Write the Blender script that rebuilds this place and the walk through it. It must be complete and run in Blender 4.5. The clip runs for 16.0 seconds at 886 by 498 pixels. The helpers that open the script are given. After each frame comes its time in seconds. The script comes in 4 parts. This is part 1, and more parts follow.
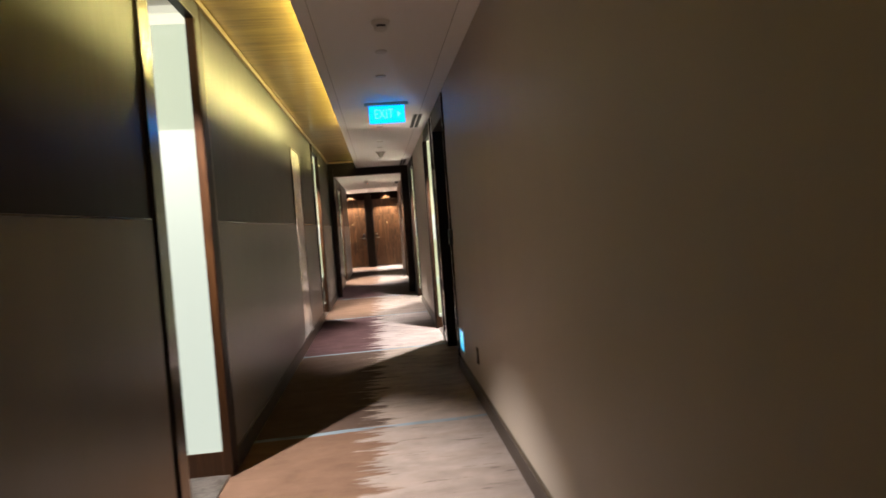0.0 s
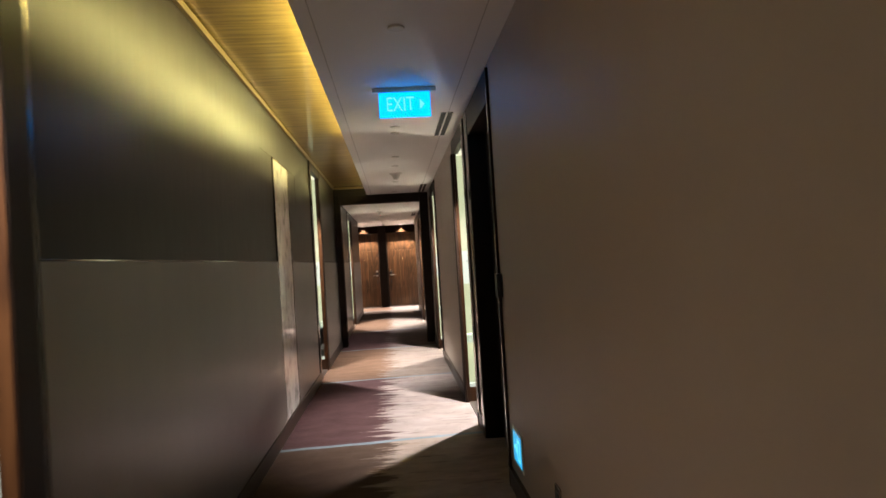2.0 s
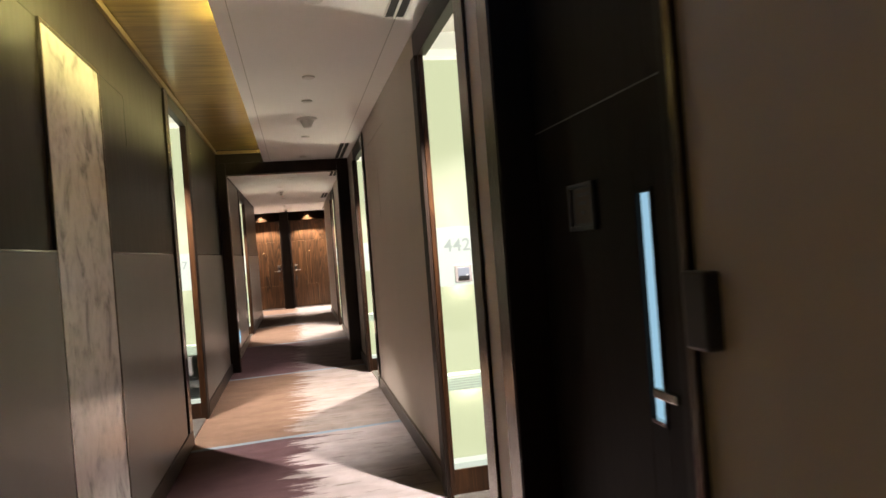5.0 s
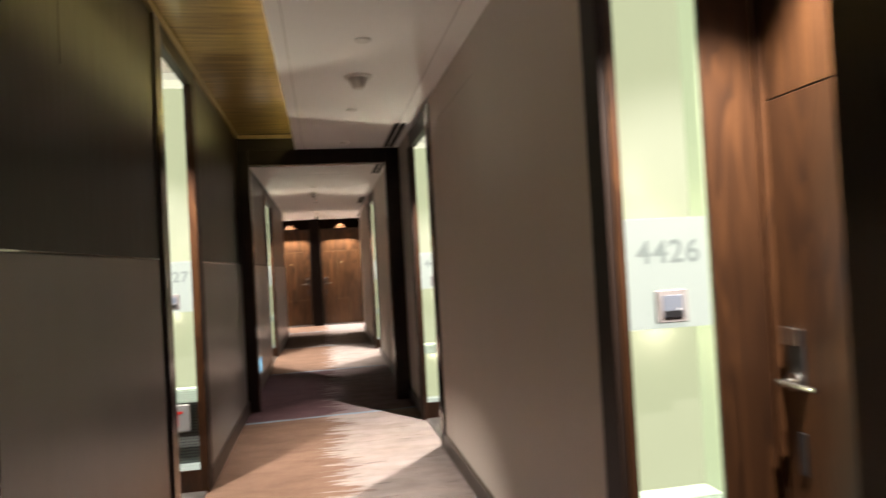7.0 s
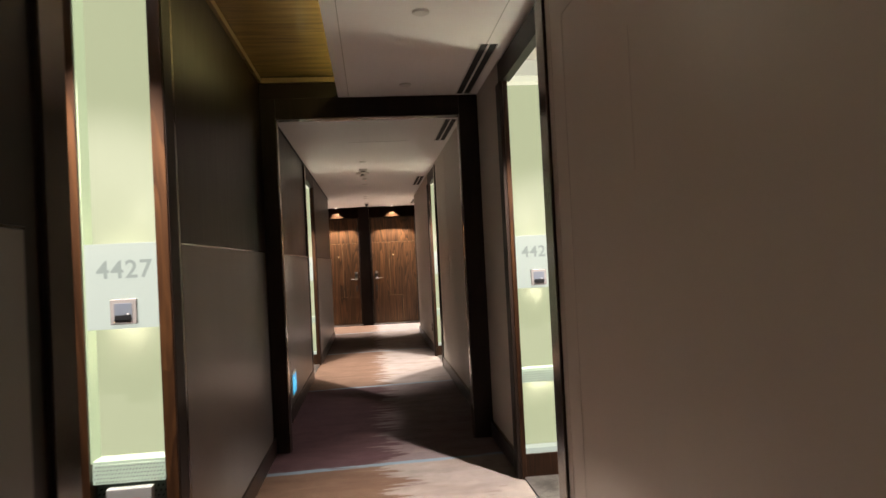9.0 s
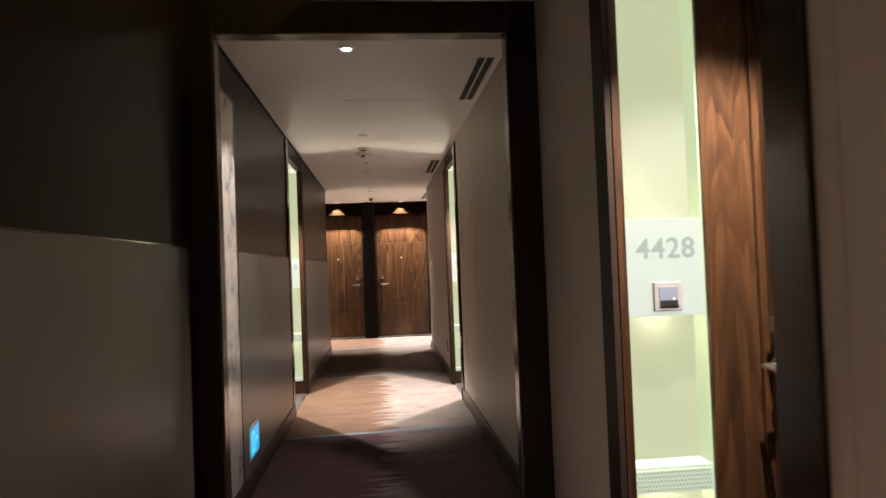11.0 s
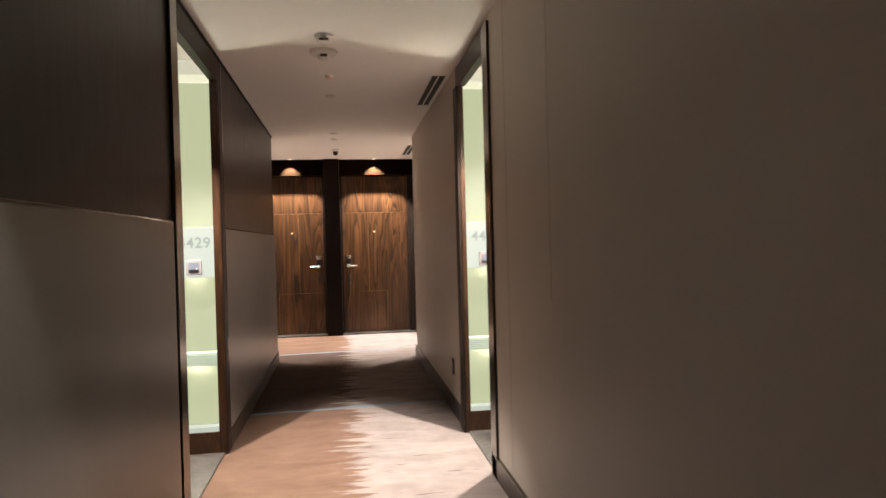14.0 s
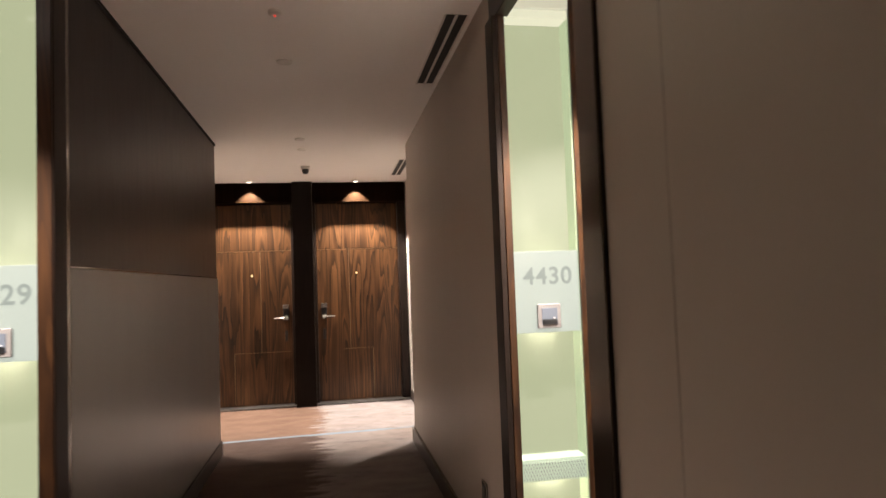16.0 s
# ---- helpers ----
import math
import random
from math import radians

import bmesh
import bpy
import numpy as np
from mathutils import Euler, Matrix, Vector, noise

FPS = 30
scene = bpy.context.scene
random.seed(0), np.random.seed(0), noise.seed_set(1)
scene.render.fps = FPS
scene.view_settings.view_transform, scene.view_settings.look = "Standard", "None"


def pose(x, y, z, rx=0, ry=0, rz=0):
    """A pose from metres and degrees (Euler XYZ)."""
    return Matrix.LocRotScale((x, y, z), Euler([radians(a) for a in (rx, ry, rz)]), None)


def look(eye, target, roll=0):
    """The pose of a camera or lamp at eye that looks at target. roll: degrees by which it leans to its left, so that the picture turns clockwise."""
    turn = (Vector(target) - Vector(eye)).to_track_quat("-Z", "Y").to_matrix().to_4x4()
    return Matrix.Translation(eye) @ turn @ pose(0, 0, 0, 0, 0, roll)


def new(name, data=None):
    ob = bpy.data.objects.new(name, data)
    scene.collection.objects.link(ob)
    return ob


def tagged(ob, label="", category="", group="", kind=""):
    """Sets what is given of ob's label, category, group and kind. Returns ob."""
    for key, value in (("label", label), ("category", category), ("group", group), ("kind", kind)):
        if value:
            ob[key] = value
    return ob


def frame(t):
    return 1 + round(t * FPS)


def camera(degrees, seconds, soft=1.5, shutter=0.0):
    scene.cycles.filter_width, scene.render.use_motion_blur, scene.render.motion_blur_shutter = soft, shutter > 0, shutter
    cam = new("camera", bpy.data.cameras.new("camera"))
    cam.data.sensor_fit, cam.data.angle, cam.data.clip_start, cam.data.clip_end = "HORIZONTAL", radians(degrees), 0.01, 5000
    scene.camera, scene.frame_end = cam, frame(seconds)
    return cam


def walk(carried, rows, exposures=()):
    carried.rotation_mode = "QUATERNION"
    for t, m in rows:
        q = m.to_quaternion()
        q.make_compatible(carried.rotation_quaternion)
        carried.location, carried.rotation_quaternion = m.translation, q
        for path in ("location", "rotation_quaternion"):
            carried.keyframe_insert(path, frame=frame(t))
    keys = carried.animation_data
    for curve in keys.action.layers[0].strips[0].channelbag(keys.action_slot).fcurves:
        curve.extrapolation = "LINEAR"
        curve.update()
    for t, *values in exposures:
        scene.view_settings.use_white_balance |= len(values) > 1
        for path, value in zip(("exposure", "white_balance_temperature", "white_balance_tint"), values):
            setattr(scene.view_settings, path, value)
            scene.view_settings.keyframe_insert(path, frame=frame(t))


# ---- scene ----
cam = camera(67.7, 16.0, shutter=0.5)
PATH = [
    (0, (0.287, 1.117, 1.316), (0.474, 3.106, 1.236), -4.2),
    (0.3, (0.3, 1.42, 1.316), (0.562, 3.401, 1.237), -1.9),
    (0.5, (0.303, 1.623, 1.318), (0.595, 3.601, 1.256), -1.0),
    (0.8, (0.303, 1.932, 1.333), (0.582, 3.912, 1.347), -1.1),
    (1, (0.302, 2.138, 1.345), (0.581, 4.118, 1.381), -2.3),
    (1.3, (0.299, 2.444, 1.352), (0.55, 4.427, 1.408), -1.7),
    (1.5, (0.298, 2.646, 1.353), (0.521, 4.633, 1.404), -1.4),
    (1.8, (0.304, 2.948, 1.351), (0.511, 4.937, 1.381), -0.7),
    (2, (0.314, 3.147, 1.35), (0.463, 5.142, 1.382), -3.5),
    (2.3, (0.338, 3.438, 1.36), (0.583, 5.422, 1.404), -1.6),
    (2.5, (0.355, 3.628, 1.365), (0.545, 5.617, 1.436), -2.0),
    (2.8, (0.373, 3.912, 1.346), (0.615, 5.897, 1.38), 0.3),
    (3, (0.377, 4.101, 1.335), (0.643, 6.083, 1.372), -0.8),
    (5.5, (0.183, 6.354, 1.329), (0.64, 8.301, 1.315), -3.9),
    (5.8, (0.167, 6.607, 1.335), (0.675, 8.541, 1.392), -2.8),
    (6, (0.159, 6.776, 1.338), (0.673, 8.707, 1.409), -1.7),
    (6.3, (0.148, 7.033, 1.338), (0.684, 8.959, 1.379), -2.4),
    (6.5, (0.143, 7.203, 1.337), (0.704, 9.122, 1.389), -2.4),
    (6.8, (0.138, 7.454, 1.333), (0.634, 9.39, 1.382), -2.6),
    (7, (0.128, 7.621, 1.329), (0.489, 9.588, 1.369), -3.1),
    (7.3, (0.099, 7.878, 1.324), (0.34, 9.864, 1.348), -2.3),
    (7.5, (0.083, 8.053, 1.32), (0.266, 10.044, 1.337), -3.5),
    (7.8, (0.076, 8.317, 1.314), (0.261, 10.308, 1.339), -2.8),
    (8, (0.075, 8.496, 1.311), (0.277, 10.486, 1.336), -3.6),
    (8.3, (0.083, 8.769, 1.307), (0.294, 10.758, 1.344), -2.0),
    (8.5, (0.093, 8.952, 1.305), (0.313, 10.94, 1.336), -2.9),
    (11, (0.18, 11.197, 1.3), (0.37, 13.187, 1.347), -2.2),
    (11.3, (0.222, 11.481, 1.312), (0.517, 13.459, 1.36), -2.3),
    (11.5, (0.244, 11.671, 1.318), (0.53, 13.649, 1.379), -1.3),
    (11.8, (0.253, 11.95, 1.312), (0.529, 13.931, 1.357), -1.5),
    (12, (0.255, 12.13, 1.309), (0.521, 14.111, 1.369), -0.6),
    (12.3, (0.264, 12.389, 1.31), (0.643, 14.352, 1.376), -1.6),
    (12.5, (0.267, 12.567, 1.313), (0.675, 14.523, 1.391), -1.6),
    (12.8, (0.247, 12.851, 1.324), (0.619, 14.814, 1.429), -2.8),
    (13, (0.223, 13.039, 1.329), (0.603, 15.0, 1.436), -3.6),
    (13.3, (0.19, 13.301, 1.322), (0.628, 15.249, 1.434), -6.8),
    (13.5, (0.17, 13.477, 1.313), (0.626, 15.422, 1.414), -3.4),
    (13.8, (0.142, 13.761, 1.298), (0.442, 15.737, 1.374), -1.3),
    (14, (0.135, 13.956, 1.294), (0.431, 15.934, 1.271), -1.5),
    (14.3, (0.145, 14.242, 1.31), (0.366, 16.229, 1.329), -2.7),
    (14.5, (0.159, 14.432, 1.318), (0.435, 16.413, 1.365), -2.4),
    (14.8, (0.183, 14.724, 1.316), (0.469, 16.701, 1.404), -2.7),
    (15, (0.198, 14.92, 1.315), (0.483, 16.897, 1.409), -1.1),
    (15.3, (0.216, 15.214, 1.318), (0.501, 17.192, 1.402), -1.1),
    (15.5, (0.228, 15.411, 1.319), (0.531, 17.386, 1.408), -2.4),
    (15.8, (0.247, 15.71, 1.317), (0.582, 17.68, 1.394), -3.1),
    (16, (0.26, 15.91, 1.314), (0.602, 17.878, 1.415), -2.1),
]
walk(cam, [(t, look(eye, target, roll)) for t, eye, target, roll in PATH], [(0, 0.52), (0.5, 0.32), (1, 0.28), (1.5, 0.3), (2, 0.36), (2.5, 0.48), (3, 0.55), (5.5, 0.52), (6, 0.48), (6.5, 0.4), (7, 0.32), (7.5, 0.1), (8, 0.17), (8.5, 0.08),
    (11, 0.2), (11.5, 0.28), (12, 0.32), (12.5, 0.42), (13, 0.3), (13.5, 0.36), (14, 0.12), (14.5, -0.04), (16, -0.06)])


# ---------- plan ----------
LX, RX = -0.63, 0.93            # the corridor's two walls
CZ = 2.5                        # ceiling
COVE_X, COVE_Z = -0.075, 2.66    # lip and height of the gilded cove
PORTAL_Y = 14.155
BACK_Y, END_Y = -1.6, 23.61     # wall behind the walk, wall with the two doors
TURN_Y = 21.45                  # the corridor's walls stop, the lobby begins
LOB_L, LOB_R = -2.2, 2.2


# ---------- world and lights ----------
world = bpy.data.worlds.new("world")
world.use_nodes = True
world.node_tree.nodes["Background"].inputs[0].default_value = (0.02, 0.02, 0.025, 1)
world.node_tree.nodes["Background"].inputs[1].default_value = 0.1
scene.world = world

WARM = (1.0, 0.91, 0.83)
DOWN_W = 690.0
NICHE_W = 14.0


def spot(name, eye, target, watts, degrees, colour=WARM, blend=0.28, radius=0.012):
    d = bpy.data.lights.new(name, "SPOT")
    d.energy, d.color, d.spot_size, d.spot_blend, d.shadow_soft_size = watts, colour, radians(degrees), blend, radius
    ob = new(name, d)
    ob.matrix_world = look(eye, target)
    return ob


def strip_light(name, eye, target, length, depth, watts, colour):
    d = bpy.data.lights.new(name, "AREA")
    d.shape, d.size, d.size_y, d.energy, d.color = "RECTANGLE", length, depth, watts, colour
    ob = new(name, d)
    ob.matrix_world = look(eye, target)
    return ob


# the hidden yellow strip on the back of the ceiling's lip
COVE_W = 96.0
strip_light("cove_light", (-0.035, 4.1, 2.567), (-0.63, 4.1, 2.60), 11.2, 0.022, COVE_W, (0.97, 0.86, 0.31))
strip_light("cove_light_end", (-0.035, 11.9, 2.567), (-0.63, 11.9, 2.60), 4.3, 0.022, COVE_W * 0.05, (0.97, 0.84, 0.33))


# ---------- materials ----------
def mat(name):
    m = bpy.data.materials.new(name)
    m.use_nodes = True
    n = m.node_tree
    return m, n, n.nodes["Principled BSDF"]


def node(n, kind, **values):
    made = n.nodes.new(kind)
    for key, value in values.items():
        if key in made.inputs:
            made.inputs[key].default_value = value
    return made


def coords(n, scale=(1, 1, 1), random_shift=False):
    c = n.nodes.new("ShaderNodeTexCoord")
    mp = n.nodes.new("ShaderNodeMapping")
    mp.inputs["Scale"].default_value = scale
    n.links.new(c.outputs["Object"], mp.inputs["Vector"])
    if random_shift:
        oi = n.nodes.new("ShaderNodeObjectInfo")
        mul = n.nodes.new("ShaderNodeMath")
        mul.operation = "MULTIPLY"
        mul.inputs[1].default_value = 17.0
        n.links.new(oi.outputs["Random"], mul.inputs[0])
        n.links.new(mul.outputs[0], mp.inputs["Location"])
    return mp.outputs["Vector"]


def ramp(n, fac, stops, mode="LINEAR"):
    r = n.nodes.new("ShaderNodeValToRGB")
    r.color_ramp.interpolation = mode
    els = r.color_ramp.elements
    while len(els) < len(stops):
        els.new(0.5)
    for e, (p, c) in zip(els, stops):
        e.position, e.color = p, (*c, 1)
    n.links.new(fac, r.inputs["Fac"])
    return r.outputs["Color"]


def mixed(n, fac, a, b, blend="MIX"):
    m = n.nodes.new("ShaderNodeMix")
    m.data_type, m.blend_type = "RGBA", blend
    for value, slot in ((fac, 0), (a, 6), (b, 7)):
        if isinstance(value, (int, float)):
            m.inputs[slot].default_value = value
        elif isinstance(value, tuple):
            m.inputs[slot].default_value = (*value, 1)
        else:
            n.links.new(value, m.inputs[slot])
    return m.outputs[2]


def bump(n, b, height, strength, distance=0.002):
    bp = node(n, "ShaderNodeBump", Strength=strength, Distance=distance)
    n.links.new(height, bp.inputs["Height"])
    n.links.new(bp.outputs["Normal"], b.inputs["Normal"])


def noise_fac(n, vec, scale, detail=4.0, rough=0.55, distort=0.0):
    t = node(n, "ShaderNodeTexNoise", Scale=scale, Detail=detail, Roughness=rough, Distortion=distort)
    n.links.new(vec, t.inputs["Vector"])
    return t.outputs["Fac"]


def paint(name, colour, rough=0.6, vary=0.12, grain=40.0, metal=0.0, coat=0.0, bump_by=0.1, scale=(1, 1, 1), broad=1.7, shine=0.5):
    """Plain paint, metal or cloth with a coarse and a fine variation."""
    m, n, b = mat(name)
    v = coords(n, scale)
    coarse, fine = noise_fac(n, v, broad), noise_fac(n, v, grain, 3.0)
    dark, light = tuple(c * (1 - vary) for c in colour), tuple(min(1, c * (1 + vary)) for c in colour)
    c = mixed(n, coarse, dark, light)
    c = mixed(n, 0.35, c, mixed(n, fine, dark, light))
    n.links.new(c, b.inputs["Base Color"])
    b.inputs["Metallic"].default_value = metal
    b.inputs["Coat Weight"].default_value = coat
    b.inputs["Specular IOR Level"].default_value = shine
    r = n.nodes.new("ShaderNodeMapRange")
    r.inputs["To Min"].default_value, r.inputs["To Max"].default_value = rough * 0.85, min(1, rough * 1.15)
    n.links.new(fine, r.inputs["Value"])
    n.links.new(r.outputs[0], b.inputs["Roughness"])
    bump(n, b, fine, bump_by)
    return m


def wood(name, dark, mid, light, rough=0.35, across="x", lines=14.0, figure=0.55, coat=0.1, shine=0.5, rings=0.26, sharp=1.6):
    """Upright grain with flame figure; across names the axis over which the lines follow one another."""
    m, n, b = mat(name)
    flat = across == "z"
    v = coords(n, (0.085, 1, 1) if flat else (1, 1, 0.085), random_shift=True)
    hair_v = coords(n, (1.2, 70, 70) if flat else (70, 70, 1.2), random_shift=True)

    def op(kind, *values):
        k = n.nodes.new("ShaderNodeMath")
        k.operation = kind
        for i, value in enumerate(values):
            if isinstance(value, (int, float)):
                k.inputs[i].default_value = value
            else:
                n.links.new(value, k.inputs[i])
        return k.outputs[0]

    # the veneer's growth rings are the level lines of a slow field drawn out along the grain
    slow, mid_field = noise_fac(n, v, 3.4, 1.5, 0.4), noise_fac(n, v, 11.0, 2.0, 0.5)
    field = op("MULTIPLY_ADD", mid_field, 0.16, slow)
    ring = op("FRACT", op("MULTIPLY", field, lines * figure))
    edge = op("POWER", ring, sharp)
    fine = op("PINGPONG", op("MULTIPLY", op("MULTIPLY_ADD", mid_field, 0.35, slow), lines * figure * 2.3), 1.0)
    fade = noise_fac(n, v, 6.0, 2.0)
    hair = noise_fac(n, hair_v, 1.0, 3.0, 0.7)
    tone = op("ADD", op("MULTIPLY_ADD", op("SUBTRACT", 1.0, edge), rings, op("MULTIPLY", fine, 0.16)), op("MULTIPLY", hair, 0.78 - rings))
    both = op("ADD", tone, op("MULTIPLY_ADD", fade, 0.55, -0.30))
    c = ramp(n, both, [(0.16, dark), (0.52, mid), (0.90, light)])
    n.links.new(c, b.inputs["Base Color"])
    b.inputs["Roughness"].default_value = rough
    b.inputs["Coat Weight"].default_value = coat
    b.inputs["Coat Roughness"].default_value = 0.3
    b.inputs["Specular IOR Level"].default_value = shine
    bump(n, b, hair, 0.08, 0.001)
    return m


def glow(name, colour, strength, body=0.15, rough=0.3):
    m, n, b = mat(name)
    b.inputs["Base Color"].default_value = (*[body * c for c in colour], 1)
    b.inputs["Emission Color"].default_value = (*colour, 1)
    b.inputs["Emission Strength"].default_value = strength
    b.inputs["Roughness"].default_value = rough
    return m


def carpet_material():
    """Broad cross fields with a frayed lengthwise seam and thin blue cross bands, 2.757 m apart."""
    m, n, b = mat("carpet")
    flat = coords(n)
    sep = n.nodes.new("ShaderNodeSeparateXYZ")
    n.links.new(flat, sep.inputs[0])
    X, Y = sep.outputs["X"], sep.outputs["Y"]

    def op(kind, a, bb=None, cc=None):
        k = n.nodes.new("ShaderNodeMath")
        k.operation = kind
        for i, value in enumerate((a, bb, cc)):
            if value is None:
                continue
            if isinstance(value, (int, float)):
                k.inputs[i].default_value = value
            else:
                n.links.new(value, k.inputs[i])
        return k.outputs[0]

    # frayed seam: streaks run across, so the noise is stretched along x
    fray = noise_fac(n, coords(n, (1.6, 12.0, 1.0)), 1.0, 6.0, 0.74)
    slow = noise_fac(n, coords(n, (0.2, 1.3, 1.0)), 1.0, 2.0)
    seam = op("ADD", 0.17, op("ADD", op("MULTIPLY", op("SUBTRACT", fray, 0.5), 1.25), op("MULTIPLY", op("SUBTRACT", slow, 0.5), 0.25)))
    right = op("MULTIPLY_ADD", op("SUBTRACT", X, seam), 13.0, 0.5)
    right = op("MINIMUM", op("MAXIMUM", right, 0.0), 1.0)
    # fields along the walk
    wob = op("MULTIPLY", op("SUBTRACT", noise_fac(n, coords(n, (3, 3, 1)), 1.0), 0.5), 0.06)
    slant = op("MULTIPLY_ADD", X, -0.05, op("ADD", Y, wob))
    along = op("DIVIDE", op("SUBTRACT", slant, 2.683), 22.056)
    tan, umber, plum = (0.20, 0.122, 0.085), (0.105, 0.070, 0.056), (0.112, 0.062, 0.068)
    fields = ramp(n, along, [(0.0, tan), (0.125, umber), (0.25, plum), (0.375, tan), (0.5, plum), (0.625, tan), (0.75, umber), (0.875, tan)], "CONSTANT")
    pale = ramp(n, along, [(0.0, (0.37, 0.322, 0.295)), (0.125, (0.42, 0.363, 0.325)), (0.25, (0.45, 0.402, 0.398)), (0.375, (0.355, 0.308, 0.280)),
                           (0.5, (0.24, 0.196, 0.198)), (0.625, (0.355, 0.310, 0.284)), (0.75, (0.30, 0.26, 0.235)), (0.875, (0.34, 0.302, 0.282))], "CONSTANT")
    drift = noise_fac(n, coords(n, (1.4, 3.5, 1.0)), 1.0, 4.0, 0.6)
    pale = mixed(n, 0.55, pale, mixed(n, drift, (0.34, 0.40, 0.46), (0.62, 0.46, 0.40)), "SOFT_LIGHT")
    c = mixed(n, right, fields, pale)
    # dark flecks drawn out across the pale half
    fleck = noise_fac(n, coords(n, (2.5, 26.0, 1.0)), 1.3, 3.0, 0.6)
    fl = op("MINIMUM", op("MAXIMUM", op("MULTIPLY_ADD", fleck, 22.0, -13.9), 0.0), 0.75)
    c = mixed(n, op("MULTIPLY", fl, right), c, (0.12, 0.085, 0.07))
    # blue bands
    cyc = op("SUBTRACT", op("FRACT", op("DIVIDE", op("SUBTRACT", slant, 2.683 - 0.68925), 2.757)), 0.25)
    band = op("MULTIPLY_ADD", op("ABSOLUTE", cyc), -160.0, 2.2)
    band = op("MINIMUM", op("MAXIMUM", band, 0.0), 1.0)
    gap = op("MINIMUM", op("MAXIMUM", op("MULTIPLY_ADD", fray, -9.0, 5.6), 0.0), 0.9)
    c = mixed(n, op("MULTIPLY", band, gap), c, (0.25, 0.345, 0.43))
    pile = noise_fac(n, flat, 420.0, 2.0, 0.7)
    blot = noise_fac(n, flat, 9.0, 4.0)
    c = mixed(n, 0.35, c, mixed(n, pile, (0.25, 0.25, 0.25), (1, 1, 1)), "MULTIPLY")
    c = mixed(n, 0.5, c, mixed(n, blot, (0.3, 0.3, 0.3), (1, 1, 1)), "MULTIPLY")
    worn = noise_fac(n, coords(n, (1.0, 2.2, 1.0)), 2.6, 5.0, 0.6, 0.4)
    c = mixed(n, 0.45, c, ramp(n, worn, [(0.36, (0.55, 0.52, 0.50)), (0.62, (1, 1, 1))]), "MULTIPLY")
    brush = noise_fac(n, coords(n, (4.0, 30.0, 1.0)), 1.0, 5.0, 0.72)
    c = mixed(n, 0.34, c, mixed(n, brush, (0.35, 0.35, 0.35), (1, 1, 1)), "MULTIPLY")
    n.links.new(c, b.inputs["Base Color"])
    b.inputs["Roughness"].default_value = 0.95
    b.inputs["Specular IOR Level"].default_value = 0.08
    bump(n, b, pile, 0.5, 0.004)
    return m


def marbled_material():
    m, n, b = mat("marbled_glass")
    v = coords(n, (1, 1, 0.8))
    big, small = noise_fac(n, v, 6.5, 6.0, 0.62, 0.5), noise_fac(n, v, 22.0, 4.0, 0.6, 0.4)
    c = ramp(n, big, [(0.46, (0.80, 0.765, 0.73)), (0.55, (0.60, 0.57, 0.545)), (0.64, (0.25, 0.238, 0.23))])
    c = mixed(n, 0.3, c, ramp(n, small, [(0.45, (0.78, 0.75, 0.71)), (0.72, (0.42, 0.40, 0.38))]))
    n.links.new(c, b.inputs["Base Color"])
    b.inputs["Roughness"].default_value = 0.22
    b.inputs["Coat Weight"].default_value = 0.3
    return m


def gilded_material():
    """Brushed veneer of the cove: streaks run across the corridor."""
    m, n, b = mat("gilded_veneer")
    v = coords(n, (1.0, 14.0, 1.0))
    streak = noise_fac(n, v, 2.4, 5.0, 0.65)
    c = ramp(n, streak, [(0.3, (0.12, 0.075, 0.028)), (0.5, (0.27, 0.18, 0.062)), (0.72, (0.43, 0.31, 0.12))])
    n.links.new(c, b.inputs["Base Color"])
    b.inputs["Roughness"].default_value = 0.34
    b.inputs["Metallic"].default_value = 0.3
    b.inputs["Coat Weight"].default_value = 0.6
    b.inputs["Coat Roughness"].default_value = 0.10
    bump(n, b, streak, 0.15, 0.002)
    return m


def dark_marble_material():
    m, n, b = mat("dark_marble")
    v = coords(n, (1, 3, 1))
    vein = noise_fac(n, v, 9.0, 8.0, 0.7, 1.8)
    c = ramp(n, vein, [(0.36, (0.018, 0.015, 0.014)), (0.48, (0.13, 0.118, 0.11)), (0.53, (0.022, 0.019, 0.017)), (0.72, (0.034, 0.030, 0.027))])
    n.links.new(c, b.inputs["Base Color"])
    b.inputs["Roughness"].default_value = 0.28
    return m


def pane_material():
    m, n, b = mat("clear_glass")
    out = n.nodes["Material Output"]
    clear = n.nodes.new("ShaderNodeBsdfTransparent")
    gloss = node(n, "ShaderNodeBsdfGlossy", Roughness=0.06)
    mx = n.nodes.new("ShaderNodeMixShader")
    mx.inputs[0].default_value = 0.002
    n.links.new(clear.outputs[0], mx.inputs[1])
    n.links.new(gloss.outputs[0], mx.inputs[2])
    n.links.new(mx.outputs[0], out.inputs["Surface"])
    return m


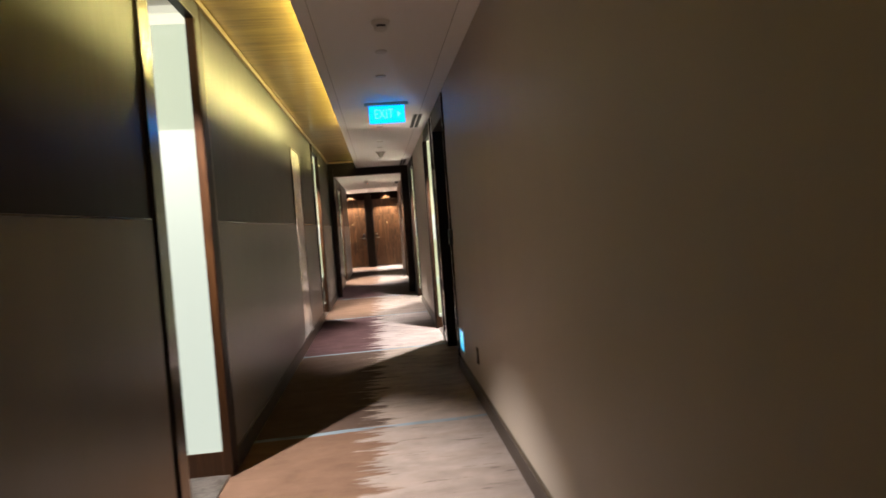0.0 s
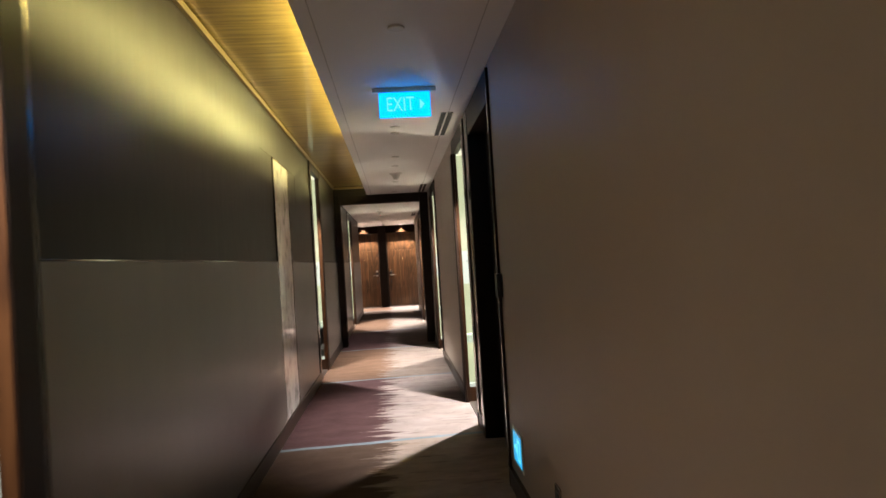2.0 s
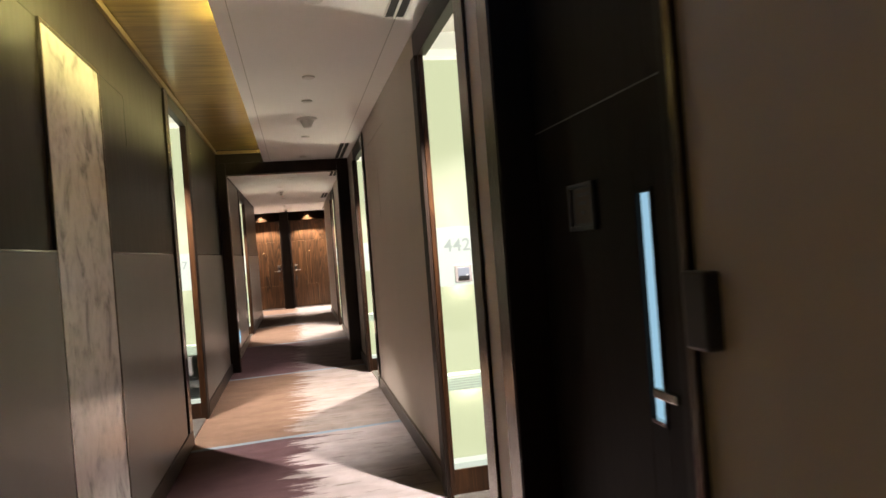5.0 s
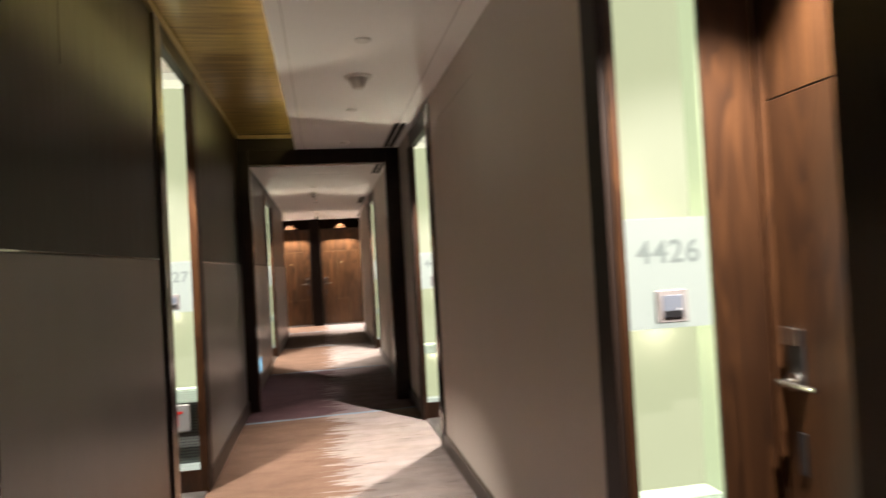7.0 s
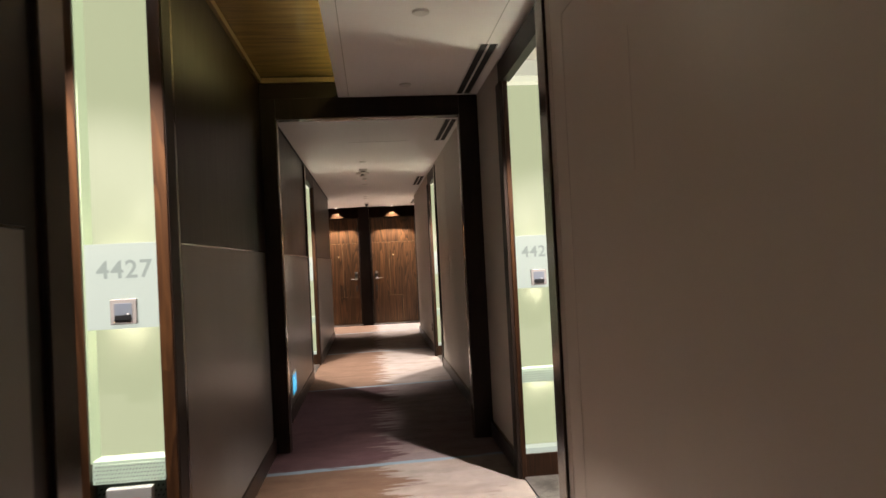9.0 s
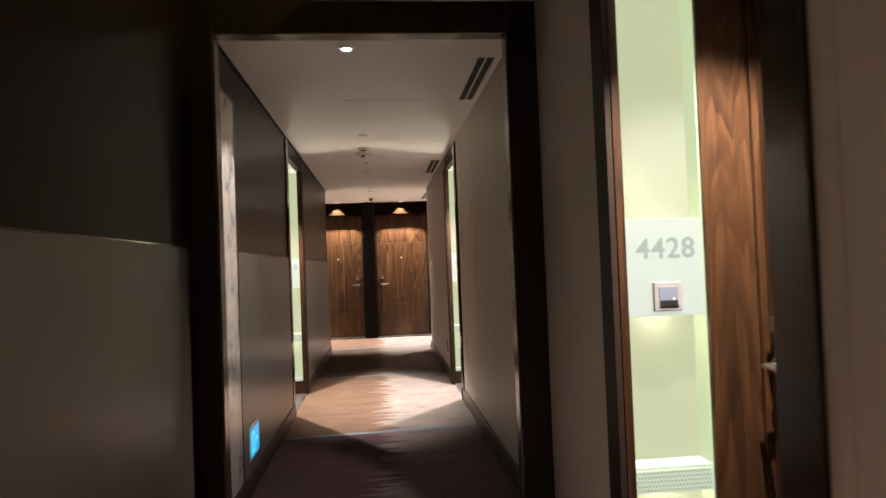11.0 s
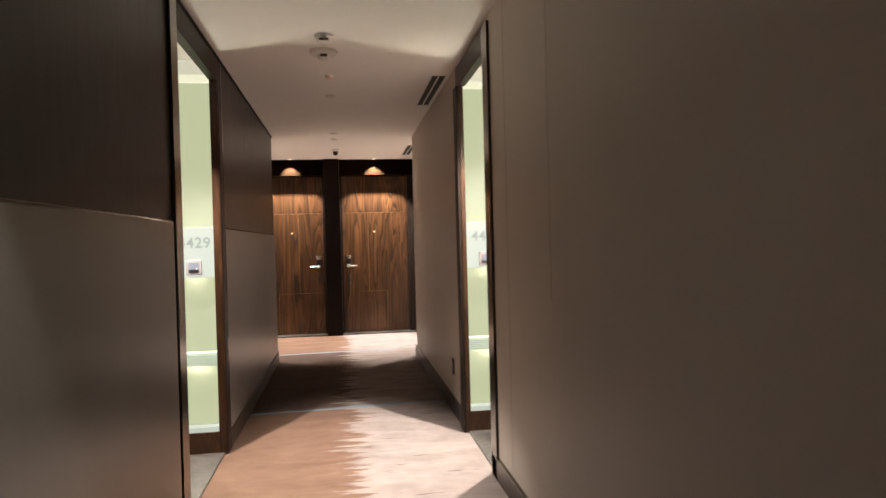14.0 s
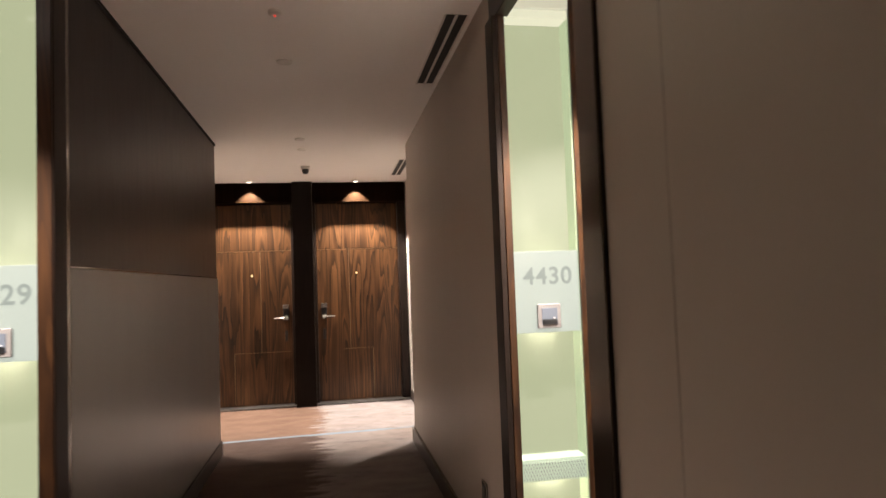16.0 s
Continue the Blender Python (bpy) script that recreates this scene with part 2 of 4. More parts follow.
CARPET = carpet_material()
MARBLED = marbled_material()
GILDED = gilded_material()
MARBLE = dark_marble_material()
PANE = pane_material()
CEIL = paint("ceiling_paint", (0.90, 0.885, 0.86), 0.7, 0.03, 60.0, bump_by=0.03)
PAPER = paint("beige_wall_cloth", (0.510, 0.450, 0.390), 0.5, 0.07, 260.0, bump_by=0.25, scale=(1, 1, 0.2), broad=4.0)
CLOTH = paint("grey_panel_cloth", (0.155, 0.141, 0.126), 0.33, 0.26, 260.0, bump_by=0.20, scale=(1, 1, 0.15), broad=5.0, shine=0.75)
LACQUER = paint("brown_lacquer", (0.0140, 0.0076, 0.0052), 0.36, 0.08, 30.0, bump_by=0.008, scale=(1, 1, 0.12), broad=5.0, shine=0.22)
ESPRESSO = wood("espresso_wood", (0.010, 0.006, 0.0045), (0.015, 0.009, 0.0065), (0.024, 0.014, 0.010), 0.45, coat=0.0, shine=0.18)
ROSE_X = wood("rosewood", (0.010, 0.0045, 0.0024), (0.032, 0.0132, 0.0052), (0.078, 0.0335, 0.0125), 0.34, "x", 44.0, 0.62, coat=0.0, shine=0.35, rings=0.24, sharp=2.2)
ROSE_END = wood("rosewood_figured", (0.009, 0.0040, 0.0021), (0.042, 0.0180, 0.0070), (0.112, 0.0500, 0.0190), 0.34, "x", 30.0, 0.62, coat=0.0, shine=0.35, rings=0.46, sharp=2.6)
ROSE_Y = wood("rosewood_side", (0.010, 0.0045, 0.0024), (0.032, 0.0132, 0.0052), (0.078, 0.0335, 0.0125), 0.34, "y", 44.0, 0.62, coat=0.0, shine=0.35, rings=0.24, sharp=2.2)
PIERWOOD = wood("pier_wood", (0.0040, 0.0022, 0.0015), (0.0070, 0.0038, 0.0026), (0.0110, 0.0062, 0.0042), 0.42, coat=0.0, shine=0.12)
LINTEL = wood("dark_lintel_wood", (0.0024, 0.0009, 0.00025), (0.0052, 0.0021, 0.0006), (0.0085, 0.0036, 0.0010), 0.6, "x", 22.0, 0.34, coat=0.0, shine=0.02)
SERVICE = wood("service_door_wood", (0.006, 0.004, 0.003), (0.012, 0.008, 0.006), (0.016, 0.010, 0.008), 0.55, "y", 15.0, 0.5, coat=0.0, shine=0.15)
BRONZE = paint("brushed_bronze", (0.17, 0.145, 0.12), 0.20, 0.04, 120.0, metal=0.9, bump_by=0.04, scale=(1, 1, 0.05))
STEEL = paint("satin_steel", (0.62, 0.60, 0.57), 0.22, 0.06, 120.0, metal=1.0, bump_by=0.02)
BLACK = paint("black_plastic", (0.012, 0.012, 0.013), 0.35, 0.1, 80.0, bump_by=0.03)
WHITE_P = paint("white_plastic", (0.72, 0.70, 0.66), 0.4, 0.03, 80.0, bump_by=0.02)
GREYBOX = paint("grey_enamel", (0.24, 0.24, 0.235), 0.4, 0.05, 60.0, bump_by=0.03)
BRASS = paint("brass_inlay", (0.20, 0.145, 0.085), 0.35, 0.06, 80.0, metal=0.9, bump_by=0.02)
NOTICE = paint("dull_notice_paper", (0.09, 0.072, 0.056), 0.8, 0.1, 60.0)
NOTICEFRAME = paint("dull_grey_frame", (0.075, 0.08, 0.08), 0.6, 0.05, 60.0)
DIMEDGE = paint("dull_metal_edge", (0.16, 0.16, 0.155), 0.5, 0.05, 60.0)
EDGE = paint("satin_gilt", (0.30, 0.215, 0.115), 0.34, 0.10, 40.0, metal=0.5)
CAPPING = paint("polished_metal_capping", (0.30, 0.27, 0.24), 0.10, 0.06, 30.0, metal=1.0, bump_by=0.02)
PEEP = paint("brass_peephole", (0.80, 0.66, 0.42), 0.35, 0.04, 80.0, metal=0.35)
GAP = paint("black_shadow_gap", (0.012, 0.010, 0.009), 0.8, 0.1, 60.0)
HAIRLINE = paint("lacquer_joint", (0.008, 0.006, 0.005), 0.6, 0.1, 60.0)
RED = glow("red_sign", (0.8, 0.02, 0.01), 0.5)
JOINT = paint("pale_joint", (0.5, 0.48, 0.45), 0.8, 0.05, 60.0)
GROOVE = paint("dark_joint", (0.38, 0.335, 0.29), 0.8, 0.1, 80.0)
BASEB = wood("baseboard_wood", (0.014, 0.009, 0.007), (0.03, 0.019, 0.014), (0.05, 0.032, 0.023), 0.4, "z", 15.0, 0.3)
PLATE = glow("backlit_plate", (0.85, 0.92, 0.80), 0.66, 0.05)
BACKGLASS = glow("backlit_green_glass", (0.75, 0.80, 0.49), 0.64, 0.012, 0.8)
DIMGLASS = glow("dim_frosted_glass", (0.78, 0.86, 0.64), 0.60, 0.03, 0.7)
SIDEGLASS = glow("side_green_glass", (0.72, 0.84, 0.50), 0.64, 0.08, 0.7)
# no lamp: the emission stands in for light bounced on to the white niche head
TOPGLOW = glow("niche_head_bounce_glow", (0.90, 0.88, 0.68), 0.58, 0.2, 0.8)
CREAM = glow("niche_head_cream_glass", (0.92, 0.90, 0.66), 0.86, 0.05, 0.8)
SHELFG = glow("frosted_shelf_glass", (0.55, 0.68, 0.54), 0.32, 0.5)
FROST = glow("frosted_white_glass", (0.80, 0.88, 0.76), 0.57, 0.05)
PUCK = glow("niche_led", (1.0, 0.93, 0.66), 300.0)
SOFTPUCK = glow("soft_niche_led", (1.0, 0.93, 0.62), 100.0)
FACE = paint("reader_glass", (0.12, 0.135, 0.165), 0.2, 0.05, 60.0)
READER = paint("taupe_reader", (0.20, 0.182, 0.175), 0.35, 0.05, 60.0)
NUMERAL = glow("translucent_grey_film", (0.80, 0.88, 0.78), 0.47, 0.02)
PERF = paint("perforated_steel", (0.22, 0.24, 0.225), 0.35, 0.05, 80.0, metal=0.6)
HOLE = paint("dark_hole", (0.03, 0.03, 0.03), 0.8, 0.05, 40.0)
LENS = glow("lit_downlight", (1.0, 0.85, 0.68), 6.0)
DOORLENS = glow("lit_door_lamp", (1.0, 0.90, 0.84), 60.0)
BLUE = glow("blue_sign", (0.0, 0.29, 1.0), 2.2)
PALEBLUE = glow("pale_sign_letter", (0.16, 0.72, 1.0), 1.0)
LOWBLUE = glow("low_blue_sign", (0.02, 0.36, 0.66), 0.95)
WINDOW = glow("stairwell_daylight", (0.36, 0.62, 0.80), 0.62)
REDLED = glow("red_led", (1.0, 0.05, 0.02), 2.0)


# ---------- building helpers ----------
def thing(name, base, label, category, group="", kind=""):
    ob = new(name)
    ob.empty_display_size = 0.05
    ob.location = base
    return tagged(ob, label, category, group, kind)


def origin_of(ob):
    p = Vector((0, 0, 0))
    while ob:
        p += ob.location
        ob = ob.parent
    return p


def part(name, bm, material, parent=None, label=""):
    """One mesh object from a bmesh in world coordinates, under a thing or a part."""
    bmesh.ops.recalc_face_normals(bm, faces=bm.faces)
    if parent:
        bmesh.ops.translate(bm, verts=bm.verts, vec=-origin_of(parent))
    me = bpy.data.meshes.new(name)
    bm.to_mesh(me)
    bm.free()
    me.materials.append(material)
    ob = new(name, me)
    if parent:
        ob.parent = parent
    if label:
        tagged(ob, label)
    return ob


def box(bm, x0, x1, y0, y1, z0, z1, bevel=0.0):
    x0, x1, y0, y1, z0, z1 = min(x0, x1), max(x0, x1), min(y0, y1), max(y0, y1), min(z0, z1), max(z0, z1)
    r = bmesh.ops.create_cube(bm, size=1.0, matrix=Matrix.LocRotScale(((x0 + x1) / 2, (y0 + y1) / 2, (z0 + z1) / 2), None, (x1 - x0, y1 - y0, z1 - z0)))
    if bevel > 0:
        edges = list({e for v in r["verts"] for e in v.link_edges})
        bmesh.ops.bevel(bm, geom=edges, offset=bevel, segments=2, affect="EDGES", profile=0.5)
    return bm


def B(*a, **k):
    return box(bmesh.new(), *a, **k)


def rod(bm, a, b, r0, r1=None, seg=20):
    a, b = Vector(a), Vector(b)
    m = Matrix.Translation((a + b) / 2) @ (b - a).to_track_quat("Z", "Y").to_matrix().to_4x4()
    bmesh.ops.create_cone(bm, cap_ends=True, segments=seg, radius1=r0, radius2=r0 if r1 is None else r1, depth=(b - a).length, matrix=m)
    return bm


def turned(profile, centre, seg=28):
    """A body of revolution about z from (radius, height) pairs."""
    bm = bmesh.new()
    rings = []
    for r, z in profile:
        rings.append([bm.verts.new((centre[0] + r * math.cos(2 * math.pi * i / seg), centre[1] + r * math.sin(2 * math.pi * i / seg), centre[2] + z)) for i in range(seg)])
    for a, b in zip(rings, rings[1:]):
        for i in range(seg):
            bm.faces.new((a[i], a[(i + 1) % seg], b[(i + 1) % seg], b[i]))
    bm.faces.new(rings[0])
    bm.faces.new(list(reversed(rings[-1])))
    return bm


def lettering(text, size, m, material, parent, depth=0.002, name="lettering", heavy=0.0):
    cu = bpy.data.curves.new(name, "FONT")
    cu.body, cu.size, cu.extrude, cu.align_x, cu.align_y = text, size, depth, "CENTER", "CENTER"
    cu.offset = heavy
    cu.space_character = 1.08 if heavy else 1.0
    tmp = new(name + "_curve", cu)
    deps = bpy.context.evaluated_depsgraph_get()
    me = bpy.data.meshes.new_from_object(tmp.evaluated_get(deps))
    bpy.data.objects.remove(tmp)
    bm = bmesh.new()
    bm.from_mesh(me)
    bpy.data.meshes.remove(me)
    bmesh.ops.transform(bm, matrix=m, verts=bm.verts)
    return part(name, bm, material, parent)


def setting(name, bm, material, label, category=""):
    return tagged(part(name, bm, material), label, category or name.split("_")[0], kind="structure")


# ---------- floor, ceiling ----------
setting("floor", B(LOB_L - 0.6, LOB_R + 0.8, BACK_Y - 0.2, END_Y + 0.3, -0.12, 0.0), CARPET,
        "patterned tan, plum and beige carpet with frayed blue cross bands", "carpet")

bm = bmesh.new()
box(bm, COVE_X, RX + 0.75, BACK_Y - 0.2, PORTAL_Y + 0.1, CZ, CZ + 0.035)
box(bm, LX - 0.75, RX + 0.75, PORTAL_Y + 0.1, TURN_Y - 0.2, CZ, CZ + 0.035)
box(bm, LOB_L - 0.3, LOB_R + 0.3, TURN_Y - 0.2, END_Y + 0.3, CZ, CZ + 0.035)
setting("ceiling", bm, CEIL, "smooth white painted ceiling with a lip along the cove", "ceiling")
bm = bmesh.new()
box(bm, LX - 0.05, 0.2, BACK_Y - 0.2, PORTAL_Y + 0.02, COVE_Z, COVE_Z + 0.04)
box(bm, 0.06, 0.1, BACK_Y - 0.2, PORTAL_Y + 0.02, CZ + 0.037, COVE_Z - 0.002)
setting("ceiling_cove", bm, GILDED, "gilded veneer cove washed by hidden yellow light", "ceiling")
bm = bmesh.new()
for x in (0.0, 0.806):
    box(bm, x - 0.002, x + 0.002, BACK_Y, PORTAL_Y - 0.02, CZ - 0.0015, CZ + 0.003)
setting("ceiling_joint", bm, JOINT, "fine joints between white ceiling boards", "ceiling")

# ---------- walls ----------
# alcoves: near edge of the opening, plane of the lit niche
ALC_R = [(8.508, 9.324), (12.385, 13.213), (17.54, 18.328)]
ALC_L = [(4.05, 4.83), (11.10, 11.90), (17.22, 18.233)]
ALC_D = 0.45                    # depth of an alcove
SRV0, SRV1 = 7.05, 8.11          # opening of the service recess
TH = 0.62


def runs(holes, a, b):
    out, at = [], a
    for h0, h1 in holes:
        out.append((at, h0))
        at = h1
    out.append((at, b))
    return out


NICHE_T = 0.105                   # depth of the niche tower along the walk
holes_r = sorted([(SRV0, SRV1)] + [(a, b + NICHE_T) for a, b in ALC_R])
holes_l = sorted([(a, b + NICHE_T) for a, b in ALC_L])

bm = bmesh.new()
for a, b in runs(holes_r, BACK_Y, TURN_Y):
    box(bm, RX, RX + TH, a, b, 0, CZ)
setting("wall_right", bm, PAPER, "beige textile wallcovering in broad plain runs", "wall")
bm = bmesh.new()
for a, b in runs(holes_l, BACK_Y, TURN_Y):
    box(bm, LX - TH, LX, a, b, 0, CZ if a > PORTAL_Y else COVE_Z)
setting("wall_left", bm, LACQUER, "glossy dark brown lacquered wall above a cloth dado", "wall")
bm = bmesh.new()
for a, b in ALC_L:
    box(bm, LX - TH, LX, a, b + NICHE_T, 2.630 if a < PORTAL_Y else CZ, COVE_Z - 0.001 if a < PORTAL_Y else CZ + 0.03)
setting("wall_left_header", bm, LACQUER, "dark lacquered wall over the door alcoves", "wall")
setting("wall_back", B(LX - TH, RX + TH, BACK_Y - 0.15, BACK_Y, 0, COVE_Z + 0.04), PAPER, "plain beige wall closing the corridor", "wall")

# the lobby at the end
bm = bmesh.new()
box(bm, LOB_R, LOB_R + 0.4, TURN_Y + 0.001, END_Y + 0.2, 0, CZ)
setting("wall_lobby_right", bm, PAPER, "plain beige wall of the small end lobby", "wall")
setting("wall_lobby_left", B(LOB_L - 0.4, LOB_L, TURN_Y + 0.001, END_Y + 0.2, 0, CZ), PAPER, "plain beige wall of the small end lobby", "wall")
setting("wall_end", B(-1.21, 1.165, END_Y + 0.06, END_Y + 0.25, 0, CZ), ESPRESSO, "dark wood wall behind the end doors", "wall")
setting("wall_end_right", B(1.155, LOB_R - 0.001, 23.06, END_Y + 0.05, 0, CZ), PAPER, "plain beige return beside the end doors", "wall")
setting("wall_end_left", B(LOB_L + 0.001, -1.2, 23.06, END_Y + 0.05, 0, CZ), PAPER, "plain beige return beside the end doors", "wall")
setting("wall_lobby_near", B(RX + TH, LOB_R, TURN_Y - 0.15, TURN_Y, 0, CZ), PAPER, "plain beige wall of the small end lobby", "wall")
setting("wall_lobby_near_left", B(LOB_L, LX - TH, TURN_Y - 0.15, TURN_Y, 0, CZ), PAPER, "plain beige wall of the small end lobby", "wall")

# thin lit edge where the wall meets the cove
setting("trim_cove", B(LX + 0.0005, LX + 0.022, BACK_Y, PORTAL_Y - 0.002, 2.612, 2.648), EDGE, "thin pale gilt edge along the cove", "trim")

# dark shadow gap under the ceiling and joints in the lacquer
setting("trim_shadow_gap", B(LX + 0.0005, LX + 0.010, PORTAL_Y + 0.09, TURN_Y, CZ - 0.016, CZ - 0.001), GAP, "black shadow gap under the ceiling", "trim")
bm = bmesh.new()
box(bm, LX - 0.002, LX + 0.0012, 9.31, 9.80, 2.268, 2.272)
box(bm, LX - 0.002, LX + 0.0012, 9.798, 9.802, 2.00, 2.2675)
box(bm, LX - 0.002, LX + 0.0012, 8.12, 8.555, 2.262, 2.266)
setting("trim_lacquer_joint", bm, HAIRLINE, "hairline joints between the lacquered wall panels", "trim")

# baseboards
bm = bmesh.new()
for a, b in runs(holes_r, BACK_Y, TURN_Y):
    box(bm, RX - 0.016, RX - 0.0005, a + 0.002, b - 0.002 + (0.016 if b == TURN_Y else 0), 0.001, 0.115, 0.003)
for a, b in runs(holes_l, BACK_Y, TURN_Y):
    box(bm, LX + 0.0005, LX + 0.018, a + 0.002, b - 0.002 + (0.016 if b == TURN_Y else 0), 0.001, 0.115, 0.003)
box(bm, 1.139, 1.1545, 23.045, 23.44, 0.001, 0.115, 0.003)
box(bm, 1.156, LOB_R - 0.002, 23.044, 23.0595, 0.001, 0.115, 0.003)
setting("baseboard", bm, BASEB, "dark stained wooden baseboard", "baseboard")
bm = bmesh.new()
for a, b in runs(holes_r, BACK_Y, TURN_Y):
    box(bm, RX - 0.018, RX - 0.0005, a + 0.002, b - 0.002 + (0.018 if b == TURN_Y else 0), 0.116, 0.122)
box(bm, RX - 0.018, RX + 0.002, TURN_Y + 0.015, TURN_Y + 0.018, 0.001, 0.12)
box(bm, LX - 0.002, LX + 0.02, TURN_Y + 0.015, TURN_Y + 0.018, 0.001, 0.12)
setting("trim_baseboard", bm, BRONZE, "thin bronze capping on the baseboard", "trim")


# left wall: cloth dado panels with bronze capping, marbled strips
def dado(a, b):
    t = thing("wall_panel", (LX, (a + b) / 2, 0.125), "grey-beige cloth-covered dado panel with a thin metal top edge", "wall panel", "dado panels along the corridor")
    part("panel", B(LX + 0.001, LX + 0.014, a, b, 0.125, 1.410, 0.002), CLOTH, t)
    part("capping", B(LX + 0.001, LX + 0.016, a, b, 1.4105, 1.4170, 0.001), CAPPING, t, "thin bright metal capping strip")


for a, b in ((BACK_Y + 0.05, 1.5), (1.504, 3.87), (4.967, 8.554), (9.30, 10.88), (12.037, 14.03), (15.014, 17.06), (18.37, TURN_Y - 0.03)):
    dado(a, b)


def marbled_strip(a, b):
    t = thing("marbled_panel", (LX, (a + b) / 2, 0.125), "upright pale marbled glass strip set in the dark wall", "wall panel", "marbled strips")
    part("glass", B(LX + 0.0005, LX + 0.010, a, b, 0.125, 2.255, 0.001), MARBLED, t)
    for y0, y1 in ((a - 0.012, a - 0.0005), (b + 0.0005, b + 0.012)):
        part("edge", B(LX + 0.0005, LX + 0.014, y0, y1, 0.125, 2.267), BRONZE, t)
    part("edge", B(LX + 0.0005, LX + 0.014, a, b, 2.2555, 2.267), BRONZE, t)


marbled_strip(8.57, 9.285)
marbled_strip(14.56, 15.00)

# right wall: joints of the wallcovering
bm = bmesh.new()
for y, z0, z1 in ((12.03, 0.125, 2.285), (17.12, 0.125, 2.46), (11.36, 1.55, 2.0), (16.44, 1.05, 2.46), (12.2, 0.125, 2.46)):
    box(bm, RX - 0.0012, RX + 0.002, y - 0.0012, y + 0.0012, z0, z1)
box(bm, RX - 0.0012, RX + 0.002, 10.9, 12.03, 2.283, 2.287)
setting("trim_wall_joint", bm, GROOVE, "hairline joints in the wallcovering", "trim")


# ---------- portal across the corridor ----------
def portal():
    y0, y1 = PORTAL_Y, PORTAL_Y + 0.085
    t = thing("portal", (0.15, y0, 0), "dark espresso wood portal across the corridor with bronze inner lining", "portal")
    part("jamb", B(LX + 0.001, -0.522, y0, y1, 0, CZ - 0.001, 0.004), ESPRESSO, t)
    part("jamb", B(0.792, RX - 0.001, y0, y1, 0, CZ - 0.001, 0.004), ESPRESSO, t)
    part("lintel", B(-0.521, 0.791, y0, y1, 2.356, CZ - 0.001, 0.004), ESPRESSO, t)
    part("lining", B(-0.5215, -0.515, y0 + 0.006, y1 + 0.003, 0.0, 2.350), BRONZE, t, "brushed bronze lining")
    part("lining", B(0.785, 0.7915, y0 + 0.006, y1 + 0.003, 0.0, 2.350), BRONZE, t, "brushed bronze lining")
    part("lining", B(-0.5145, 0.7845, y0 + 0.006, y1 + 0.003, 2.350, 2.3555), BRONZE, t, "brushed bronze lining")
    part("cove_end", B(LX + 0.001, COVE_X - 0.002, y0 + 0.02, y1 - 0.01, CZ, COVE_Z - 0.001), LACQUER, t)
    part("cove_trim", B(LX + 0.023, COVE_X - 0.002, y0 - 0.002, y0 + 0.0195, 2.612, 2.648), EDGE, t, "thin satin gilt edge")


portal()


# ---------- doors ----------
def handle_set(parent, place, out, along, up=1.02):
    """A card lock with a lever: out points away from the leaf, along towards the lever's tip."""
    o, a, p = Vector(out), Vector(along), Vector(place)
    z = Vector((0, 0, 1))

    def plate(name, c, wa, wz, d, material, label=""):
        half = [abs(k) for k in (a * wa / 2 + o * d / 2 + z * wz / 2)]
        q = c + o * (d / 2)
        return part(name, B(q.x - half[0], q.x + half[0], q.y - half[1], q.y + half[1], q.z - half[2], q.z + half[2], bevel=0.004), material, parent, label)

    plate("escutcheon", p + z * 0.06, 0.062, 0.17, 0.012, BLACK, "black card lock body")
    plate("card_slot", p + z * 0.125 + o * 0.012, 0.066, 0.05, 0.016, STEEL, "satin steel card lock head")
    part("rosette", rod(bmesh.new(), p + o * 0.012, p + o * 0.024, 0.026), STEEL, parent)
    bm = rod(bmesh.new(), p + o * 0.02, p + o * 0.062, 0.010)
    rod(bm, p + o * 0.056 - a * 0.012, p + o * 0.056 + a * 0.125, 0.0095, 0.008)
    part("lever", bm, STEEL, parent, "satin steel lever handle")
    plate("shadow_gap_plate", p - z * 0.20, 0.03, 0.12, 0.006, BLACK, "dark lower latch cover")


def peephole(parent, place, out):
    o, p = Vector(out), Vector(place)
    part("peephole", rod(bmesh.new(), p, p + o * 0.008, 0.012), PEEP, parent)


